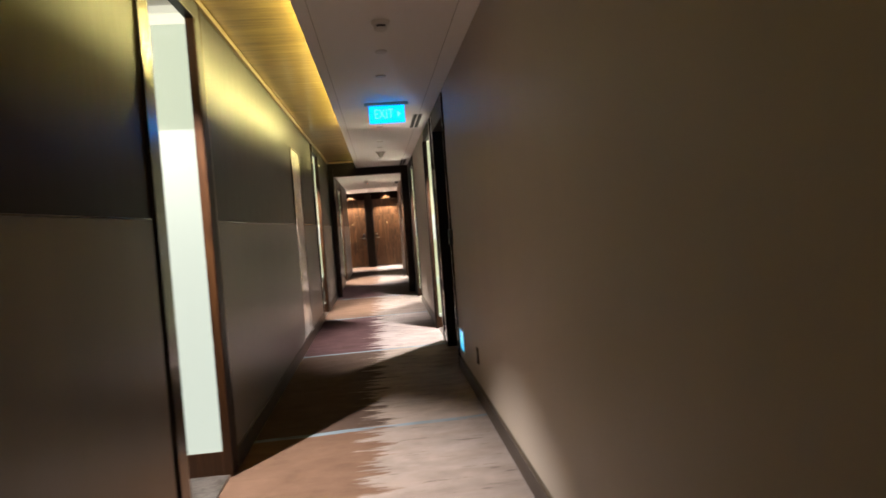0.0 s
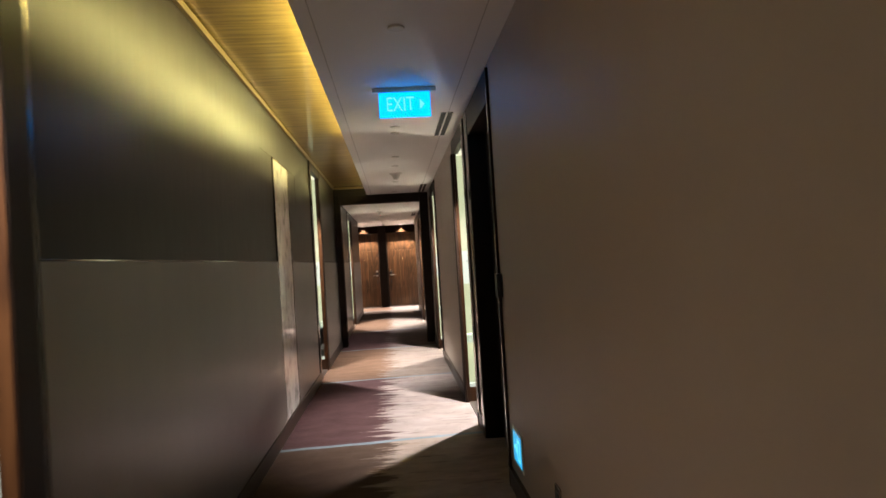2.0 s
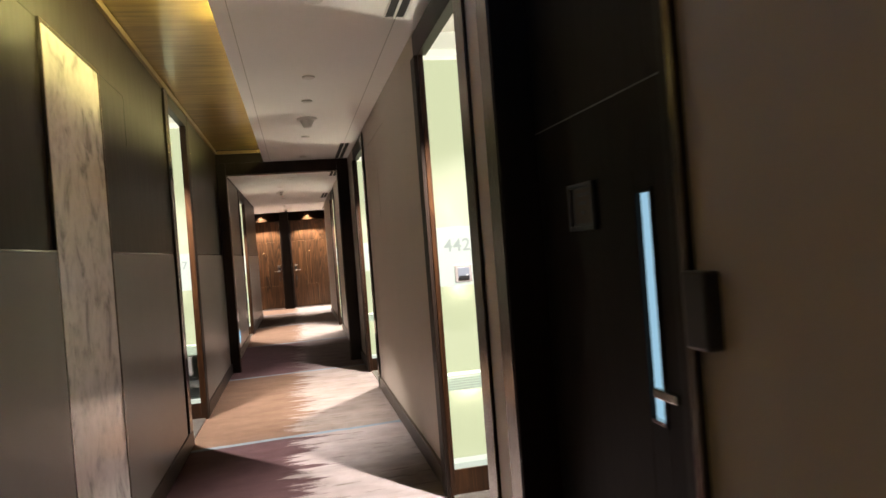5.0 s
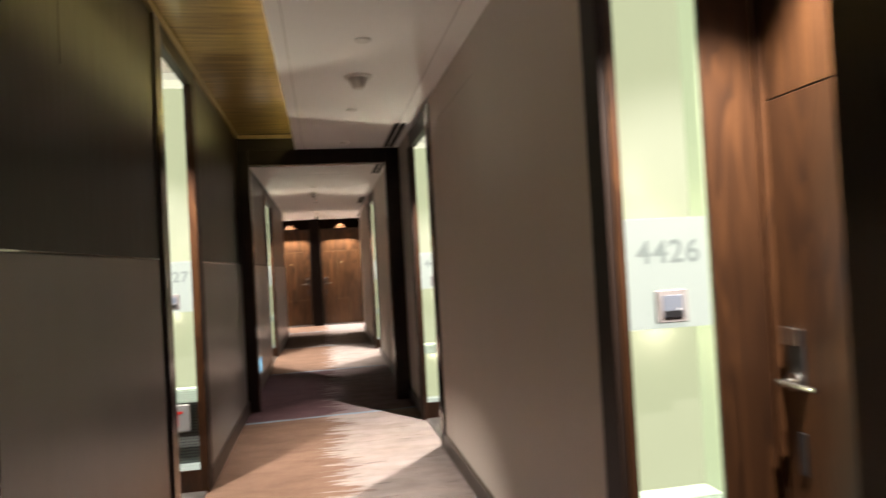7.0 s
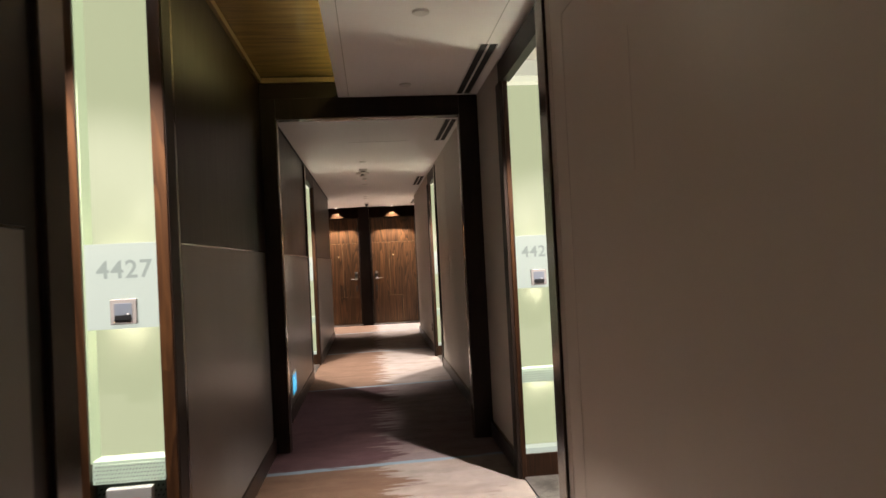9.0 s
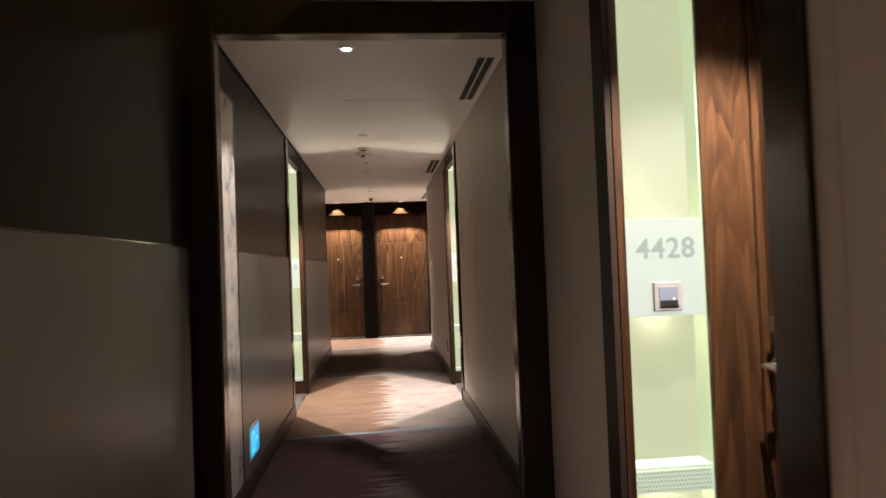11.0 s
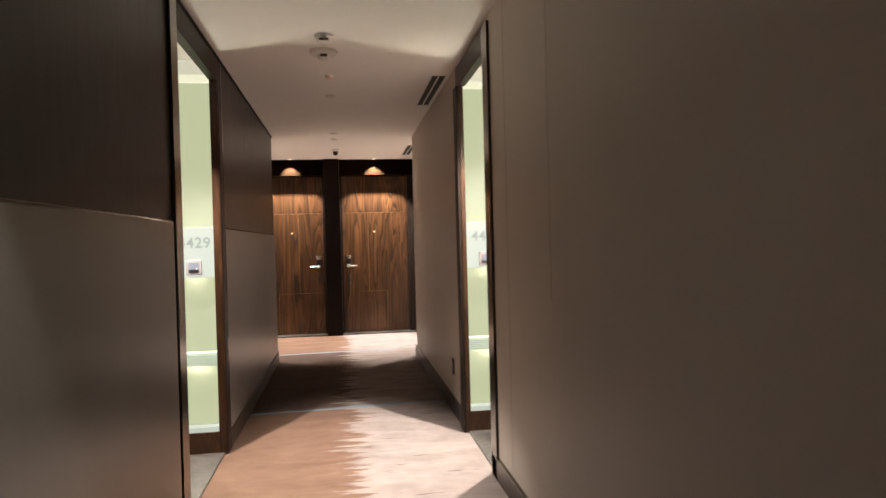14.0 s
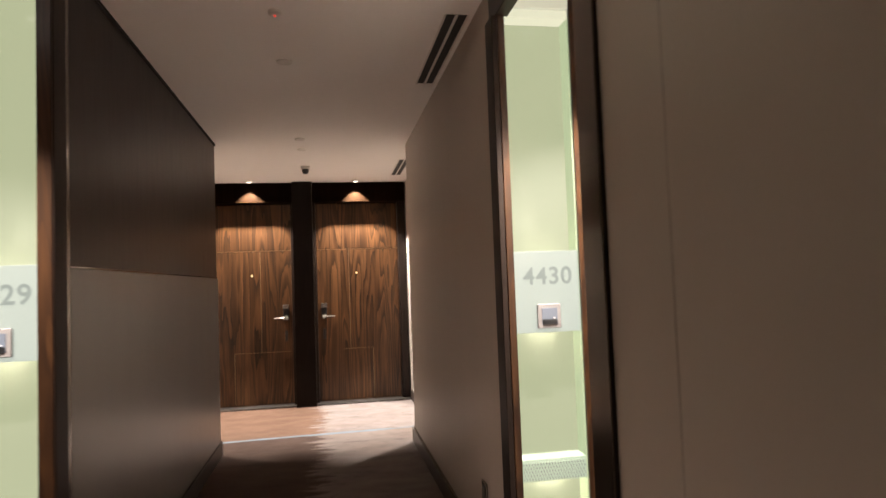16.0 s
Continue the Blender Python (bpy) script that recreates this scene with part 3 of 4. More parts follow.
def end_door(x0, x1, latch_right):
    """A room door in the end wall; the leaf stands back behind its lintel."""
    yl, yd = 23.48, 23.60
    t = thing("hotel_door", ((x0 + x1) / 2, yd, 0), "closed rosewood veneer room door with thin metal inlays", "door", "pair of end doors")
    leaf0, leaf1 = (x0 + 0.09, x1 - 0.03) if latch_right else (x0 + 0.03, x1 - 0.09)
    cut = 1.74
    part("leaf", B(leaf0, leaf1, yd, yd + 0.045, 0.02, cut - 0.002, 0.0015), ROSE_END, t)
    part("upper_leaf", B(leaf0, leaf1, yd, yd + 0.045, cut + 0.002, 2.265, 0.0015), ROSE_END, t)
    part("jamb", B(x0, leaf0 - 0.004, yd - 0.07, yd + 0.05, 0, 2.272, 0.002), ESPRESSO, t)
    part("jamb", B(leaf1 + 0.004, x1, yd - 0.07, yd + 0.05, 0, 2.272, 0.002), ESPRESSO, t)
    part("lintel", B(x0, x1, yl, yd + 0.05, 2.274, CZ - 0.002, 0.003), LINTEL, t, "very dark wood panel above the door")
    part("threshold", B(x0, x1, yd - 0.16, yd + 0.04, 0.0, 0.016, 0.003), MARBLE, t, "dark veined marble threshold")
    s = 1 if latch_right else -1
    line, low = (-0.502, -0.797) if latch_right else (0.486, 0.740)
    part("inlay", B(line - 0.003, line + 0.003, yd - 0.0015, yd + 0.002, 0.61, cut - 0.01), BRASS, t, "thin brass inlay line")
    part("inlay", B(low - 0.003, low + 0.003, yd - 0.0015, yd + 0.002, 0.04, 0.595), BRASS, t, "thin brass inlay line")
    part("inlay", B(min(low, leaf1 - 0.03 if latch_right else leaf0 + 0.28), max(low, leaf1 - 0.03 if latch_right else leaf0 + 0.28), yd - 0.0012, yd + 0.002, 0.599, 0.603), BRASS, t, "thin brass inlay line")
    part("inlay", B(leaf0 + 0.002, leaf1 - 0.002, yd - 0.0012, yd + 0.002, cut - 0.002, cut + 0.002), BRASS, t, "thin brass inlay line")
    hx = leaf1 - 0.07 if latch_right else leaf0 + 0.07
    handle_set(t, (hx, yd, 0.98), (0, -1, 0), (-s, 0, 0))
    peephole(t, (-0.595 if latch_right else 0.572, yd, 1.463), (0, -1, 0))


end_door(-1.19, -0.130, True)
end_door(0.095, 1.145, False)
t = thing("door_post", (-0.02, 23.42, 0), "dark espresso wood pier between the two end doors", "post")
part("pier", B(-0.128, 0.090, 23.40, 23.66, 0, CZ - 0.002, 0.004), PIERWOOD, t)
part("edge", B(0.0905, 0.0935, 23.401, 23.478, 0.02, CZ - 0.004), BRONZE, t, "bright metal corner strip")


def downlight(x, y, z, watts, lit=True, degrees=82, name="downlight", aim=(0, 0), group="ceiling downlights", blend=0.28, lens=LENS):
    t = thing(name, (x, y, z), "small round recessed ceiling spotlight with white trim" + (", lit" if lit else ""), "ceiling light", group)
    part("trim_ring", turned([(0.028, 0.0), (0.044, 0.0), (0.046, -0.006), (0.030, -0.010), (0.028, -0.004)], (x, y, z)), WHITE_P, t)
    part("lens", turned([(0.0265, -0.0005), (0.0262, -0.008), (0.018, -0.0125), (0.002, -0.014)], (x, y, z), 20), lens if lit else WHITE_P, t)
    if lit:
        spot("spot_" + name, (x, y, z - 0.018), (x + aim[0], y + aim[1], z - 1.0), watts, degrees, blend=blend)


downlight(-0.585, 23.393, CZ, DOWN_W * 0.76, degrees=88, blend=0.30)
downlight(0.582, 23.393, CZ, DOWN_W * 0.76, degrees=88, blend=0.30)
downlight(1.78, 22.3, CZ, DOWN_W * 0.85)
downlight(-1.83, 22.26, CZ, DOWN_W * 0.85)


# ---------- door alcoves ----------
def alcove(side, a, b, number, plain=False, call_box=False):
    """side +1: right wall. a: near edge of the opening; b: plane of the lit niche."""
    W = RX if side > 0 else LX
    tall = side < 0 and b < PORTAL_Y            # these openings rise into the cove
    topz, head_z = (2.60, 2.515) if tall else (2.47, 2.335)

    def U(u):
        return W + side * u

    back = ALC_D
    out, inn = (0.03, 0.02) if side > 0 else (0.016, 0.036)
    # lining of the recess
    t = thing("door_surround", (U(0.05), (a + b) / 2, 0), "dark wood surround of a recessed room door with bronze edges", "door surround", "door surrounds")
    high = 2.628 if tall else topz
    part("near_post", B(U(-0.012), U(back), a - 0.12, a, 0, high, 0.003), ESPRESSO, t)
    part("bronze_edge", B(U(-0.016), U(-0.0125), a - 0.122, a - 0.002, 0, high), BRONZE, t, "brushed bronze edge strip")
    if side < 0:
        part("bronze_edge", B(U(-0.013), U(-0.0005), b + NICHE_T + 0.001, b + NICHE_T + 0.029, 0, high), BRONZE, t, "brushed bronze edge strip")
    part("header", B(U(-0.012), U(0.04), a + 0.001, b + NICHE_T, head_z, high, 0.003), ESPRESSO, t)
    part("soffit", B(U(0.041), U(back + 0.12), a + 0.001, b + NICHE_T, topz - 0.012, topz + 0.028), CEIL, t, "white soffit")
    part("back_wall", B(U(back + 0.1), U(back + 0.16), a - 0.08, b + NICHE_T, 0, topz), ESPRESSO, t)
    part("threshold", B(U(0.005), U(back + 0.08), a + 0.001, b - 0.001, 0.0, 0.012, 0.002), MARBLE, t, "dark veined marble threshold")
    # door leaf, set back under a lintel
    d = thing("hotel_door", (U(back + 0.05), (a + b) / 2, 0), "closed rosewood veneer room door in a recess", "door", "recessed room doors")
    f = back + 0.02
    part("leaf", B(U(f), U(f + 0.045), a + 0.02, b - 0.018, 0.02, 1.738, 0.0015), ROSE_Y, d)
    part("upper_leaf", B(U(f), U(f + 0.045), a + 0.02, b - 0.018, 1.742, 2.265, 0.0015), ROSE_Y, d)
    part("lintel", B(U(f - 0.12), U(f + 0.05), a + 0.001, b - 0.004, 2.272, topz - 0.013, 0.002), ESPRESSO, d)
    part("jamb", B(U(back), U(f + 0.05), b - 0.016, b - 0.003, 0.013, 2.27, 0.002), ROSE_Y, d)
    part("inlay", B(U(f - 0.0015), U(f + 0.002), (a + b) / 2 - 0.003, (a + b) / 2 + 0.003, 0.72, 1.73), BRASS, d, "thin brass inlay line")
    handle_set(d, (U(f), b - 0.085, 0.95), (-side, 0, 0), (0, -1, 0))
    peephole(d, (U(f), (a + b) / 2, 1.47), (-side, 0, 0))
    downlight(U(f - 0.12 - 0.087), (a + b) / 2 - 0.06, topz - 0.0125, DOWN_W, degrees=86 if tall else 89, blend=0.5, lens=DOORLENS)
    # lit niche tower
    n = thing("display_niche", (U(0.2), b, 0), "tall lit niche of pale green glass in a wood tower", "wall niche", "lit room-number niches")
    u0, u1 = inn, inn + 0.262
    z0, z1 = 0.143, 2.546 if tall else 2.366
    ib = b + 0.092
    lip = u0 - 0.028 if side > 0 else -out + 0.005
    part("edge_post", B(U(-out), U(lip), b - 0.002, b + NICHE_T, 0, head_z - 0.001, 0.003), ESPRESSO, n)
    part("inner_trim", B(U(lip + 0.0005), U(u0), b - 0.006, b + NICHE_T, 0, head_z - 0.001, 0.002), ROSE_X, n, "reddish rosewood trim")
    part("side_panel", B(U(u1), U(back - 0.001), b - 0.002, b + NICHE_T, 0.0, topz - 0.013, 0.002), ROSE_X, n, "rosewood panel beside the glass")
    part("base", B(U(u0), U(u1), b - 0.002, b + NICHE_T, 0.0, z0, 0.002), ROSE_X, n)
    # white head over the glass; its glow replaces bounced light
    part("top", B(U(u0), U(u1), b, b + NICHE_T, z1 + 0.002, topz - 0.013, 0.002), TOPGLOW, n, "white niche head with bounced light put in as a glow")
    part("bottom_glass", B(U(u0), U(u1), b + 0.006, ib - 0.001, z0, z0 + 0.03), FROST, n, "bright white glass floor")
    if plain:
        part("frosted_panel", B(U(u0), U(u1), b + 0.001, b + 0.0055, z0, 1.92), FROST, n, "glowing frosted white glass")
    part("back_glass", B(U(u0), U(u1), ib, ib + 0.01, z0 + 0.031 if not call_box else 0.55, z1 - 0.034), DIMGLASS if plain else BACKGLASS, n, "backlit pale green glass")
    part("side_glass", B(U(u1 - 0.006), U(u1), b + 0.012, ib - 0.001, z0 + 0.031 if not call_box else 0.63, z1 - 0.034), DIMGLASS if plain else SIDEGLASS, n, "pale green side glass")
    part("head_glass", B(U(u0), U(u1), b + 0.012, ib, z1 - 0.033, z1), CREAM, n, "glowing cream glass at the niche head")
    if call_box:
        part("mesh_back", B(U(u0), U(u1), b + 0.06, ib + 0.01, z0, 0.545), PERF, n, "perforated grey metal back")
        bm = bmesh.new()
        for i in range(15):
            for j in range(22):
                c = Vector((U(u0 + 0.014 + i * 0.0167 + (j % 2) * 0.008), b + 0.0595, z0 + 0.014 + j * 0.0183))
                rod(bm, c, c + Vector((0, 0.004, 0)), 0.0045, seg=6)
        tagged(part("holes", bm, HOLE, n), kind="stuff")
    if not plain:
        part("number_plate", B(U(u0), U(u1), b + 0.012, b + 0.02, 1.11, 1.42, 0.001), PLATE, n, "backlit white glass number plate")
        pb = b + 0.012
        mx = U((u0 + u1) / 2) + (0.008 if side < 0 else 0)
        lettering(number, 0.092, Matrix.Translation((mx + 0.004, pb - 0.001, 1.322)) @ Matrix.Rotation(radians(90), 4, "X"), NUMERAL, n, 0.0006, "room_number", 0.0013)
        cx, cz = mx + 0.0, 1.172
        reader = part("card_reader", B(cx - 0.046, cx + 0.046, pb - 0.016, pb - 0.001, cz - 0.046, cz + 0.046, 0.003), READER, n, "square steel card reader")
        part("reader_face", B(cx - 0.031, cx + 0.031, pb - 0.0185, pb - 0.0162, cz - 0.031, cz + 0.031, 0.001), FACE, reader, "dark blue-grey reader face")
        part("slot", B(cx - 0.029, cx + 0.029, pb - 0.0195, pb - 0.0187, cz - 0.029, cz - 0.012), BLACK, reader)
        part("indicator", rod(bmesh.new(), (cx + 0.017, pb - 0.0205, cz - 0.008), (cx + 0.017, pb - 0.0186, cz - 0.008), 0.003, seg=8), WHITE_P, reader)
        part("lamp_bar", B(U(u0 + 0.10), U(u1 - 0.10), b + 0.03, b + 0.05, 1.114, 1.122), PUCK, n, "small warm lamp under the plate")
        part("lamp_bar", B(U(u0 + 0.06), U(u1 - 0.06), b + 0.022, b + 0.034, 1.400, 1.408), SOFTPUCK, n, "small warm lamp over the plate")
        # added out of sight: keeps the upper lamp's light from falling below the plate
        part("lamp_baffle", B(U(u0), U(u1 - 0.0065), b + 0.0205, ib - 0.001, 1.384, 1.390), SHELFG, n, "unseen baffle added behind the plate to block the upper lamp")
        # the upper lamp also washes up and out on to the corridor's ceiling
        q = Vector((mx, b + 0.062, 1.432))
        spot("spot_niche", q, q + Vector((-side * 0.5, -0.6, 1.0)), NICHE_W, 104, (1.0, 0.93, 0.74), 0.5, 0.014)
        # shelf with a perforated front
        part("shelf", B(U(u0), U(u1 - 0.0065), b + 0.01, ib - 0.001, 0.627, 0.637, 0.001), SHELFG, n, "perforated glass shelf")
        part("shelf_front", B(U(u0), U(u1 - 0.0065), b + 0.008, b + 0.014, 0.556, 0.626, 0.001), SHELFG, n, "perforated frosted shelf front")
        bm = bmesh.new()
        for i in range(22):
            for j in range(5):
                c = Vector((U(u0 + 0.008 + i * 0.0112 + (j % 2) * 0.0056), b + 0.0078, 0.564 + j * 0.0135))
                rod(bm, c, c + Vector((0, 0.003, 0)), 0.0032, seg=6)
        tagged(part("shelf_holes", bm, PERF, n), kind="stuff")
        if not call_box:
            part("lamp_bar", B(U(u0 + 0.09), U(u1 - 0.09), b + 0.04, b + 0.065, 0.562, 0.570), PUCK, n, "small warm lamp under the shelf")
    pane = part("glass_pane", B(U(u0), U(u1), b - 0.001, b + 0.003, z0, z1), PANE, n, "clear glass front")
    pane.visible_shadow = False
    if call_box:
        cx = U(0.155)
        k = thing("call_box", (cx, b - 0.01, 0.388), "small grey wall box with a red lit symbol", "call box")
        part("case", B(cx - 0.078, cx + 0.078, b - 0.035, b - 0.0012, 0.388, 0.548, 0.004), GREYBOX, k)
        part("red_mark", B(cx - 0.028, cx + 0.010, b - 0.0365, b - 0.0352, 0.420, 0.502), RED, k, "red symbol")
        part("red_mark", B(cx + 0.0105, cx + 0.036, b - 0.0365, b - 0.0352, 0.498, 0.512), RED, k, "red symbol")


for (a, b), number in zip(ALC_R, ("4426", "4428", "4430")):
    alcove(1, a, b, number)
for (a, b), number in zip(ALC_L, ("", "4427", "4429")):
    alcove(-1, a, b, number, plain=not number, call_box=number == "4427")


# ---------- service door recess ----------
def service_recess():
    dx = RX + 0.12
    a, b = SRV0, SRV1
    t = thing("door_surround", (RX, (a + b) / 2, 0), "black-brown wood lining of an unlit service door recess", "door surround")
    part("jamb", B(RX - 0.014, dx + 0.06, b - 0.055, b + 0.075, 0, 2.47, 0.003), ESPRESSO, t)
    part("jamb", B(RX - 0.014, dx + 0.06, a - 0.05, a + 0.004, 0, 2.47, 0.003), ESPRESSO, t)
    part("bronze_edge", B(RX - 0.018, RX - 0.0145, b - 0.040, b + 0.077, 0, 2.47), BRONZE, t, "brushed bronze edge strip")
    part("bronze_edge", B(RX - 0.018, RX - 0.0145, a - 0.052, a - 0.03, 0, 2.47), BRONZE, t, "brushed bronze edge strip")
    part("header", B(RX - 0.014, dx + 0.06, a + 0.005, b - 0.056, 2.27, 2.47, 0.003), ESPRESSO, t)
    part("back", B(dx + 0.16, dx + 0.2, a, b, 0, 2.5), BLACK, t)
    d = thing("service_door", (dx, (a + b) / 2, 0), "very dark wood service door with a narrow lit vision panel", "door")
    v0, v1, vz0, vz1 = 7.343, 7.405, 0.867, 1.420
    y0, y1 = a + 0.008, b - 0.06
    part("leaf", B(dx, dx + 0.045, v1 + 0.012, y1, 0.01, 2.26, 0.001), SERVICE, d)
    part("leaf", B(dx, dx + 0.045, y0, v0 - 0.012, 0.01, 2.26, 0.001), SERVICE, d)
    part("leaf", B(dx, dx + 0.045, v0 - 0.0115, v1 + 0.0115, vz1 + 0.012, 2.26, 0.001), SERVICE, d)
    part("leaf", B(dx, dx + 0.045, v0 - 0.0115, v1 + 0.0115, 0.01, vz0 - 0.012, 0.001), SERVICE, d)
    win = part("vision_panel", B(dx + 0.010, dx + 0.016, v0, v1, vz0, vz1), WINDOW, d, "narrow window glowing pale blue")
    for q in ((v0 - 0.011, v0 - 0.0005, vz0 - 0.011, vz1 + 0.011), (v1 + 0.0005, v1 + 0.011, vz0 - 0.011, vz1 + 0.011), (v0, v1, vz1 + 0.0005, vz1 + 0.011)):
        part("bead", B(dx - 0.004, dx + 0.04, *q), SERVICE, win)
    part("bead", B(dx - 0.004, dx + 0.04, v0, v1, vz0 - 0.011, vz0 - 0.0005), STEEL, win, "pale metal sill bead")
    part("inlay", B(dx - 0.0015, dx + 0.002, y0, y1, 1.679, 1.683), DIMEDGE, d, "thin metal inlay line")
    hy, hz = 7.200, 0.960
    part("rosette", rod(bmesh.new(), (dx, hy, hz), (dx - 0.012, hy, hz), 0.026), DIMEDGE, d)
    bm = rod(bmesh.new(), (dx - 0.01, hy, hz), (dx - 0.055, hy, hz), 0.010)
    box(bm, dx - 0.064, dx - 0.046, hy - 0.012, hy + 0.085, hz - 0.011, hz + 0.011, 0.004)
    part("lever", bm, STEEL, d, "satin steel lever handle")
    s = thing("door_sign", (dx, 7.71, 1.340), "small framed dull paper notice fixed to the service door", "sign")
    s0, s1, sz0, sz1 = 7.628, 7.797, 1.340, 1.478
    part("plate", B(dx - 0.006, dx - 0.001, s0, s1, sz0, sz1, 0.001), BLACK, s)
    part("paper", B(dx - 0.0075, dx - 0.0062, s0 + 0.022, s1 - 0.04, sz0 + 0.022, sz1 - 0.018), NOTICE, s, "dull brown paper sheet")
    for q in ((s0, s0 + 0.012, sz0, sz1), (s1 - 0.012, s1, sz0, sz1), (s0 + 0.0125, s1 - 0.0125, sz0, sz0 + 0.014), (s0 + 0.0125, s1 - 0.0125, sz1 - 0.012, sz1)):
        part("edge", B(dx - 0.014, dx - 0.0062, *q, bevel=0.002), NOTICEFRAME, s)
    for z, w0, w1 in ((1.440, 0.03, 0.11), (1.415, 0.05, 0.10), (1.388, 0.06, 0.09)):
        part("bar", B(dx - 0.0085, dx - 0.0077, s0 + w0, s0 + w1, z, z + 0.010), BLACK, s, "dark line of unreadable print")


service_recess()


# ---------- ceiling fittings ----------
def exit_sign():
    x0, x1, y, z0, z1 = 0.275, 0.615, 7.49, 2.303, 2.469
    t = thing("exit_sign", ((x0 + x1) / 2, y, z1), "glowing blue exit sign hung from the ceiling", "exit sign")
    part("panel", B(x0, x1, y, y + 0.016, z0, z1, 0.002), BLUE, t)
    part("rail", B(x0 - 0.04, x1 + 0.04, y - 0.008, y + 0.024, z1 + 0.0005, CZ - 0.001, 0.004), WHITE_P, t, "pale mounting rail")
    lettering("EXIT", 0.135, Matrix.Translation((0.415, y - 0.0015, (z0 + z1) / 2)) @ Matrix.Rotation(radians(90), 4, "X") @ Matrix.Diagonal((0.68, 1, 1, 1)), PALEBLUE, t, 0.001, "letters")
    bm = bmesh.new()
    v = [bm.verts.new(p) for p in ((0.545, y - 0.002, 2.351), (0.545, y - 0.002, 2.421), (0.576, y - 0.002, 2.386))]
    f = bm.faces.new(v)
    r = bmesh.ops.extrude_face_region(bm, geom=[f])
    bmesh.ops.translate(bm, verts=[k for k in r["geom"] if isinstance(k, bmesh.types.BMVert)], vec=(0, 0.0018, 0))
    part("arrow", bm, PALEBLUE, t)


exit_sign()


def grille(x, y0, y1):
    t = thing("air_grille", (x, (y0 + y1) / 2, CZ), "slotted linear air grille in the white ceiling", "air vent", "linear ceiling grilles")
    part("backing", B(x - 0.050, x + 0.050, y0, y1, CZ - 0.003, CZ - 0.0005), HOLE, t)
    for dx0, dx1 in ((-0.056, -0.047), (-0.0065, 0.0065), (0.047, 0.056)):
        part("slat", B(x + dx0, x + dx1, y0 - 0.004, y1 + 0.004, CZ - 0.008, CZ - 0.0032, 0.001), WHITE_P, t)


for x, y0, y1 in ((0.795, 8.28, 9.22), (0.82, 13.04, 14.12), (0.838, 14.99, 15.95), (0.85, 18.73, 19.73), (1.0, 22.15, 23.0)):
    grille(x, y0, y1)


def sprinkler(x, y):
    t = thing("sprinkler", (x, y, CZ), "flush white round ceiling sprinkler cover", "sprinkler", "ceiling sprinklers")
    part("cover", turned([(0.042, 0.0), (0.042, -0.006), (0.036, -0.010), (0.004, -0.011)], (x, y, CZ), 24), WHITE_P, t)


def detector(x, y, wide=False):
    t = thing("smoke_detector", (x, y, CZ), "round white ceiling smoke detector", "smoke detector", "ceiling detectors")
    if wide:
        part("base", turned([(0.085, 0.0), (0.088, -0.012), (0.080, -0.022), (0.062, -0.026)], (x, y, CZ)), WHITE_P, t)
        part("head", turned([(0.040, -0.026), (0.040, -0.044), (0.028, -0.056), (0.004, -0.058)], (x, y, CZ)), WHITE_P, t)
        part("grip", B(x - 0.02, x + 0.02, y - 0.046, y - 0.038, CZ - 0.044, CZ - 0.028), BLACK, t)
    else:
        part("base", turned([(0.055, 0.0), (0.055, -0.014), (0.046, -0.020)], (x, y, CZ)), WHITE_P, t)
        part("head", turned([(0.043, -0.020), (0.040, -0.046), (0.026, -0.054), (0.003, -0.055)], (x, y, CZ)), WHITE_P, t)
        part("slot", B(x - 0.026, x + 0.026, y - 0.046, y - 0.038, CZ - 0.040, CZ - 0.030), BLACK, t)


for y in (5.64, 6.37, 8.75, 9.0, 10.34, 11.02, 13.85):
    sprinkler(0.39, y)
for y in (17.2, 19.4, 21.25, 21.65):
    sprinkler(0.06, y)


def cone_speaker(x, y):
    t = thing("smoke_detector", (x, y, CZ), "white cone-shaped ceiling detector", "smoke detector", "ceiling detectors")
    part("base", turned([(0.085, 0.0), (0.085, -0.010), (0.072, -0.016)], (x, y, CZ)), WHITE_P, t)
    part("head", turned([(0.062, -0.016), (0.034, -0.075), (0.020, -0.082), (0.003, -0.083)], (x, y, CZ)), WHITE_P, t)


cone_speaker(0.40, 11.68)
t = thing("ceiling_plate", (0.37, 8.34, CZ), "small grey oblong ceiling access plate", "ceiling plate")
part("plate", B(0.295, 0.445, 8.30, 8.38, CZ - 0.008, CZ - 0.0005, 0.002), GREYBOX, t)
detector(0.385, 4.99)
detector(0.053, 17.83)
detector(0.043, 18.15, wide=True)
sprinkler(0.40, 12.55)
t = thing("indicator_lamp", (0.062, 18.76, CZ), "small white ceiling indicator with a red light", "indicator light")
part("dome", turned([(0.03, 0.0), (0.03, -0.012), (0.018, -0.02), (0.003, -0.021)], (0.062, 18.76, CZ)), WHITE_P, t)
part("led", turned([(0.0045, -0.0205), (0.004, -0.025), (0.001, -0.026)], (0.062, 18.755, CZ), 12), REDLED, t, "red light")

t = thing("security_camera", (0.06, 22.47, CZ), "small black and white dome security camera", "security camera")
part("mount", B(0.015, 0.105, 22.43, 22.51, CZ - 0.03, CZ - 0.0005, 0.004), WHITE_P, t)
part("dome", turned([(0.032, -0.031), (0.032, -0.055), (0.022, -0.075), (0.003, -0.08)], (0.06, 22.46, CZ)), BLACK, t, "dark camera dome")

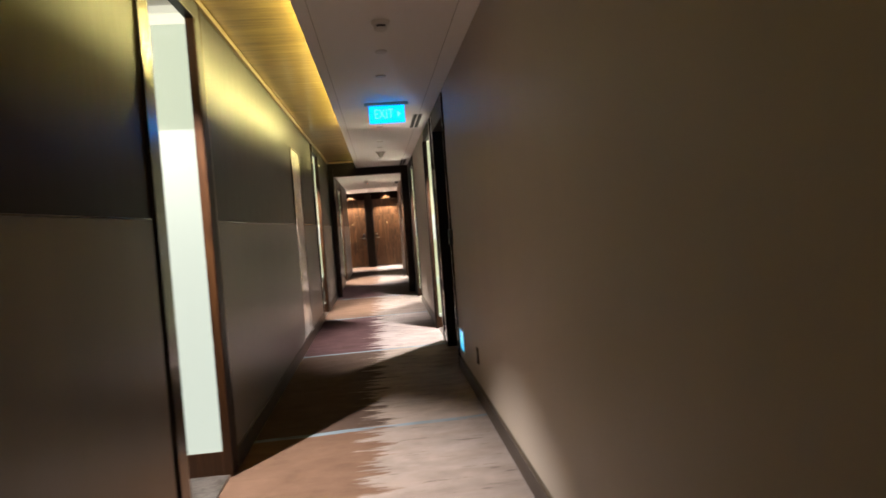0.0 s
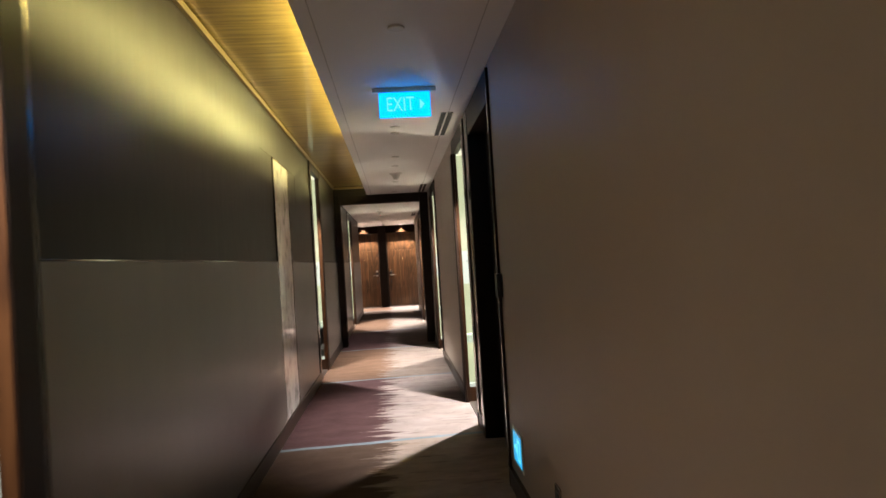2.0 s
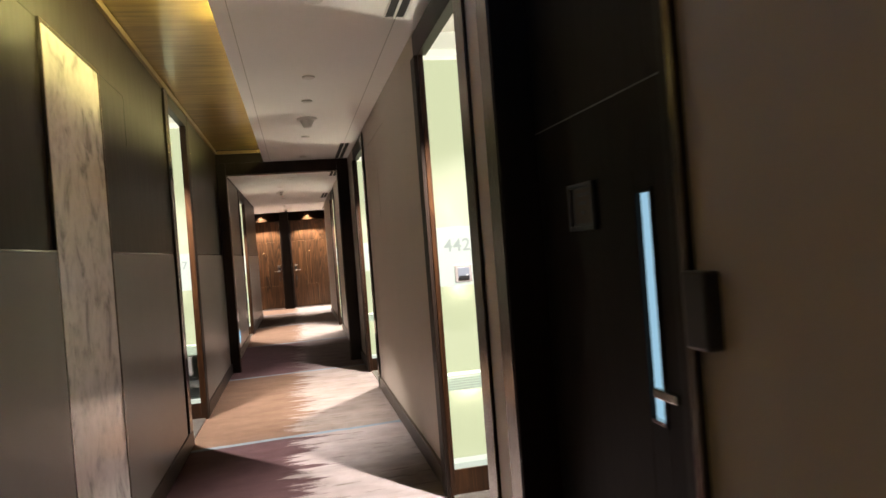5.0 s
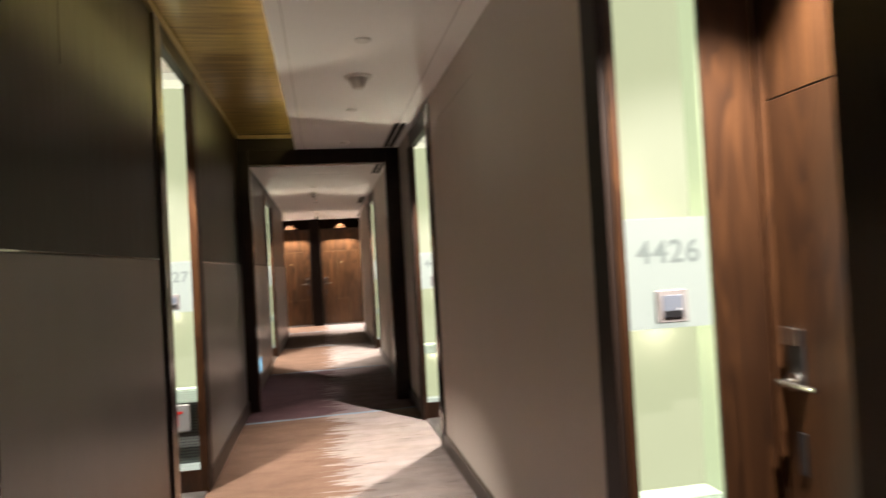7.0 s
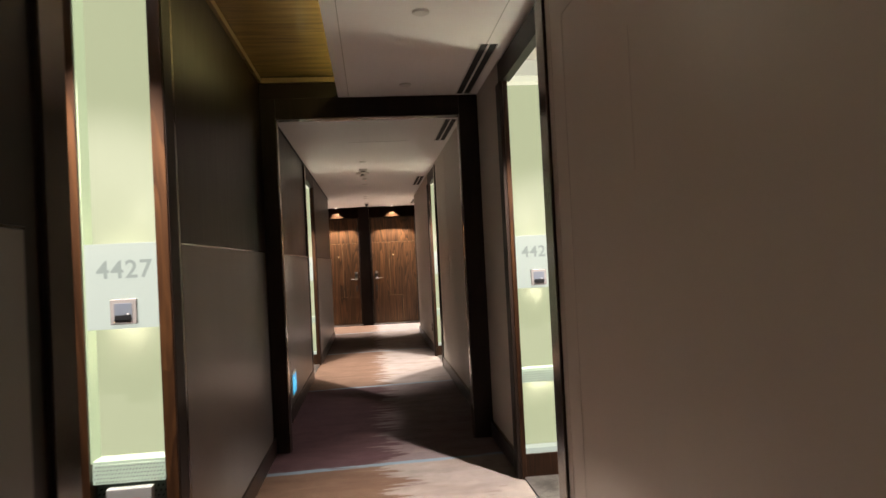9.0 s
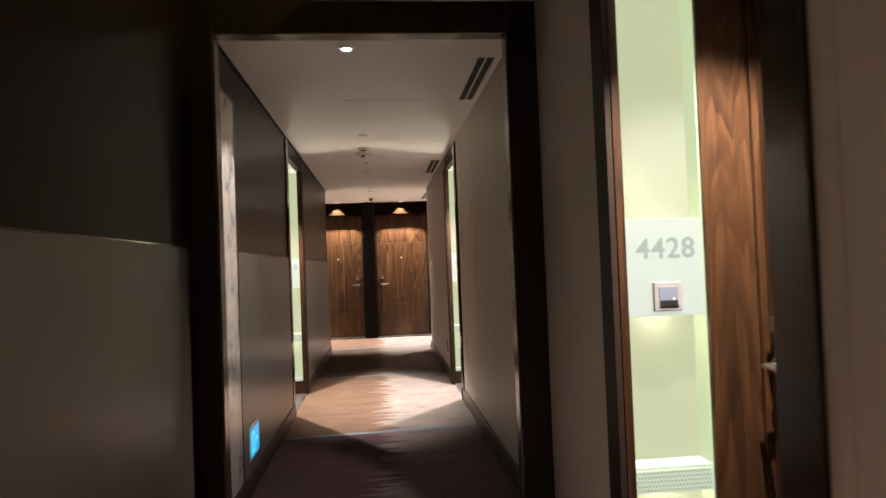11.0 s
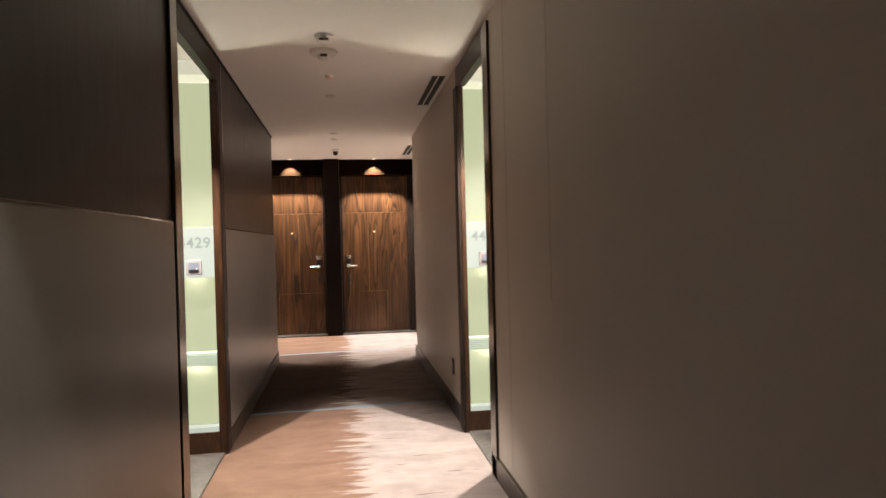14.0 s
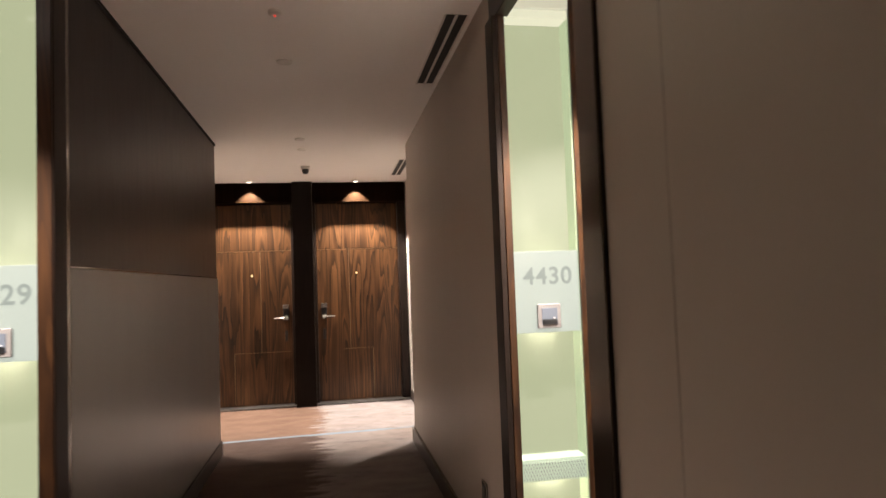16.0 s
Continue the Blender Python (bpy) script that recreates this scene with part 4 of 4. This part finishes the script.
bm = bmesh.new()
box(bm, -0.06, 0.525, 15.934, 15.940, CZ - 0.0015, CZ + 0.002)
setting("trim_hatch_joint", bm, JOINT, "hairline joint of a ceiling access hatch", "trim")
downlight(0.037, 14.80, CZ, 66.0, degrees=62, aim=(-0.42, 0.05), group="corridor downlight", blend=0.3)


# ---------- wall fittings ----------
def low_sign(x, side, y0, y1, z0, z1):
    t = thing("low_exit_sign", (x, (y0 + y1) / 2, z0), "small glowing blue escape sign low on the wall", "exit sign", "low escape signs")
    part("surround", B(x, x - side * 0.008, y0 - 0.02, y1 + 0.02, z0 - 0.02, z1 + 0.02, 0.002), WHITE_P, t, "pale surround")
    part("panel", B(x - side * 0.0085, x - side * 0.011, y0, y1, z0, z1), LOWBLUE, t)
    h, w = z1 - z0, y1 - y0
    for p0, p1, q0, q1 in ((0.10, 0.17, 0.14, 0.86), (0.17, 0.46, 0.78, 0.86), (0.39, 0.46, 0.14, 0.78), (0.17, 0.39, 0.14, 0.20), (0.56, 0.86, 0.44, 0.54), (0.56, 0.66, 0.34, 0.44), (0.56, 0.66, 0.54, 0.64)):
        part("mark", B(x - side * 0.0112, x - side * 0.0125, y0 + w * p0, y0 + w * p1, z0 + h * q0, z0 + h * q1), PALEBLUE, t)


low_sign(RX - 0.0005, 1, 6.615, 6.835, 0.215, 0.375)
low_sign(LX + 0.0145, -1, 15.145, 15.40, 0.215, 0.375)


def socket(y, z, w=0.085, h=0.12):
    t = thing("wall_socket", (RX, y, z), "dark bronze wall socket plate near the baseboard", "socket", "wall sockets")
    part("plate", B(RX - 0.009, RX - 0.0005, y - w / 2, y + w / 2, z - h / 2, z + h / 2, 0.003), BRONZE, t)
    part("insert", B(RX - 0.0105, RX - 0.0092, y - w / 3.2, y + w / 3.2, z - h / 3.2, z + h / 3.2, 0.001), BLACK, t)


socket(5.83, 0.335)
socket(18.87, 0.35)
t = thing("wall_switch", (RX, 6.96, 1.18), "small black call point beside the service recess", "switch")
part("case", B(RX - 0.035, RX - 0.0005, 6.925, 6.995, 1.11, 1.25, 0.006), BLACK, t)
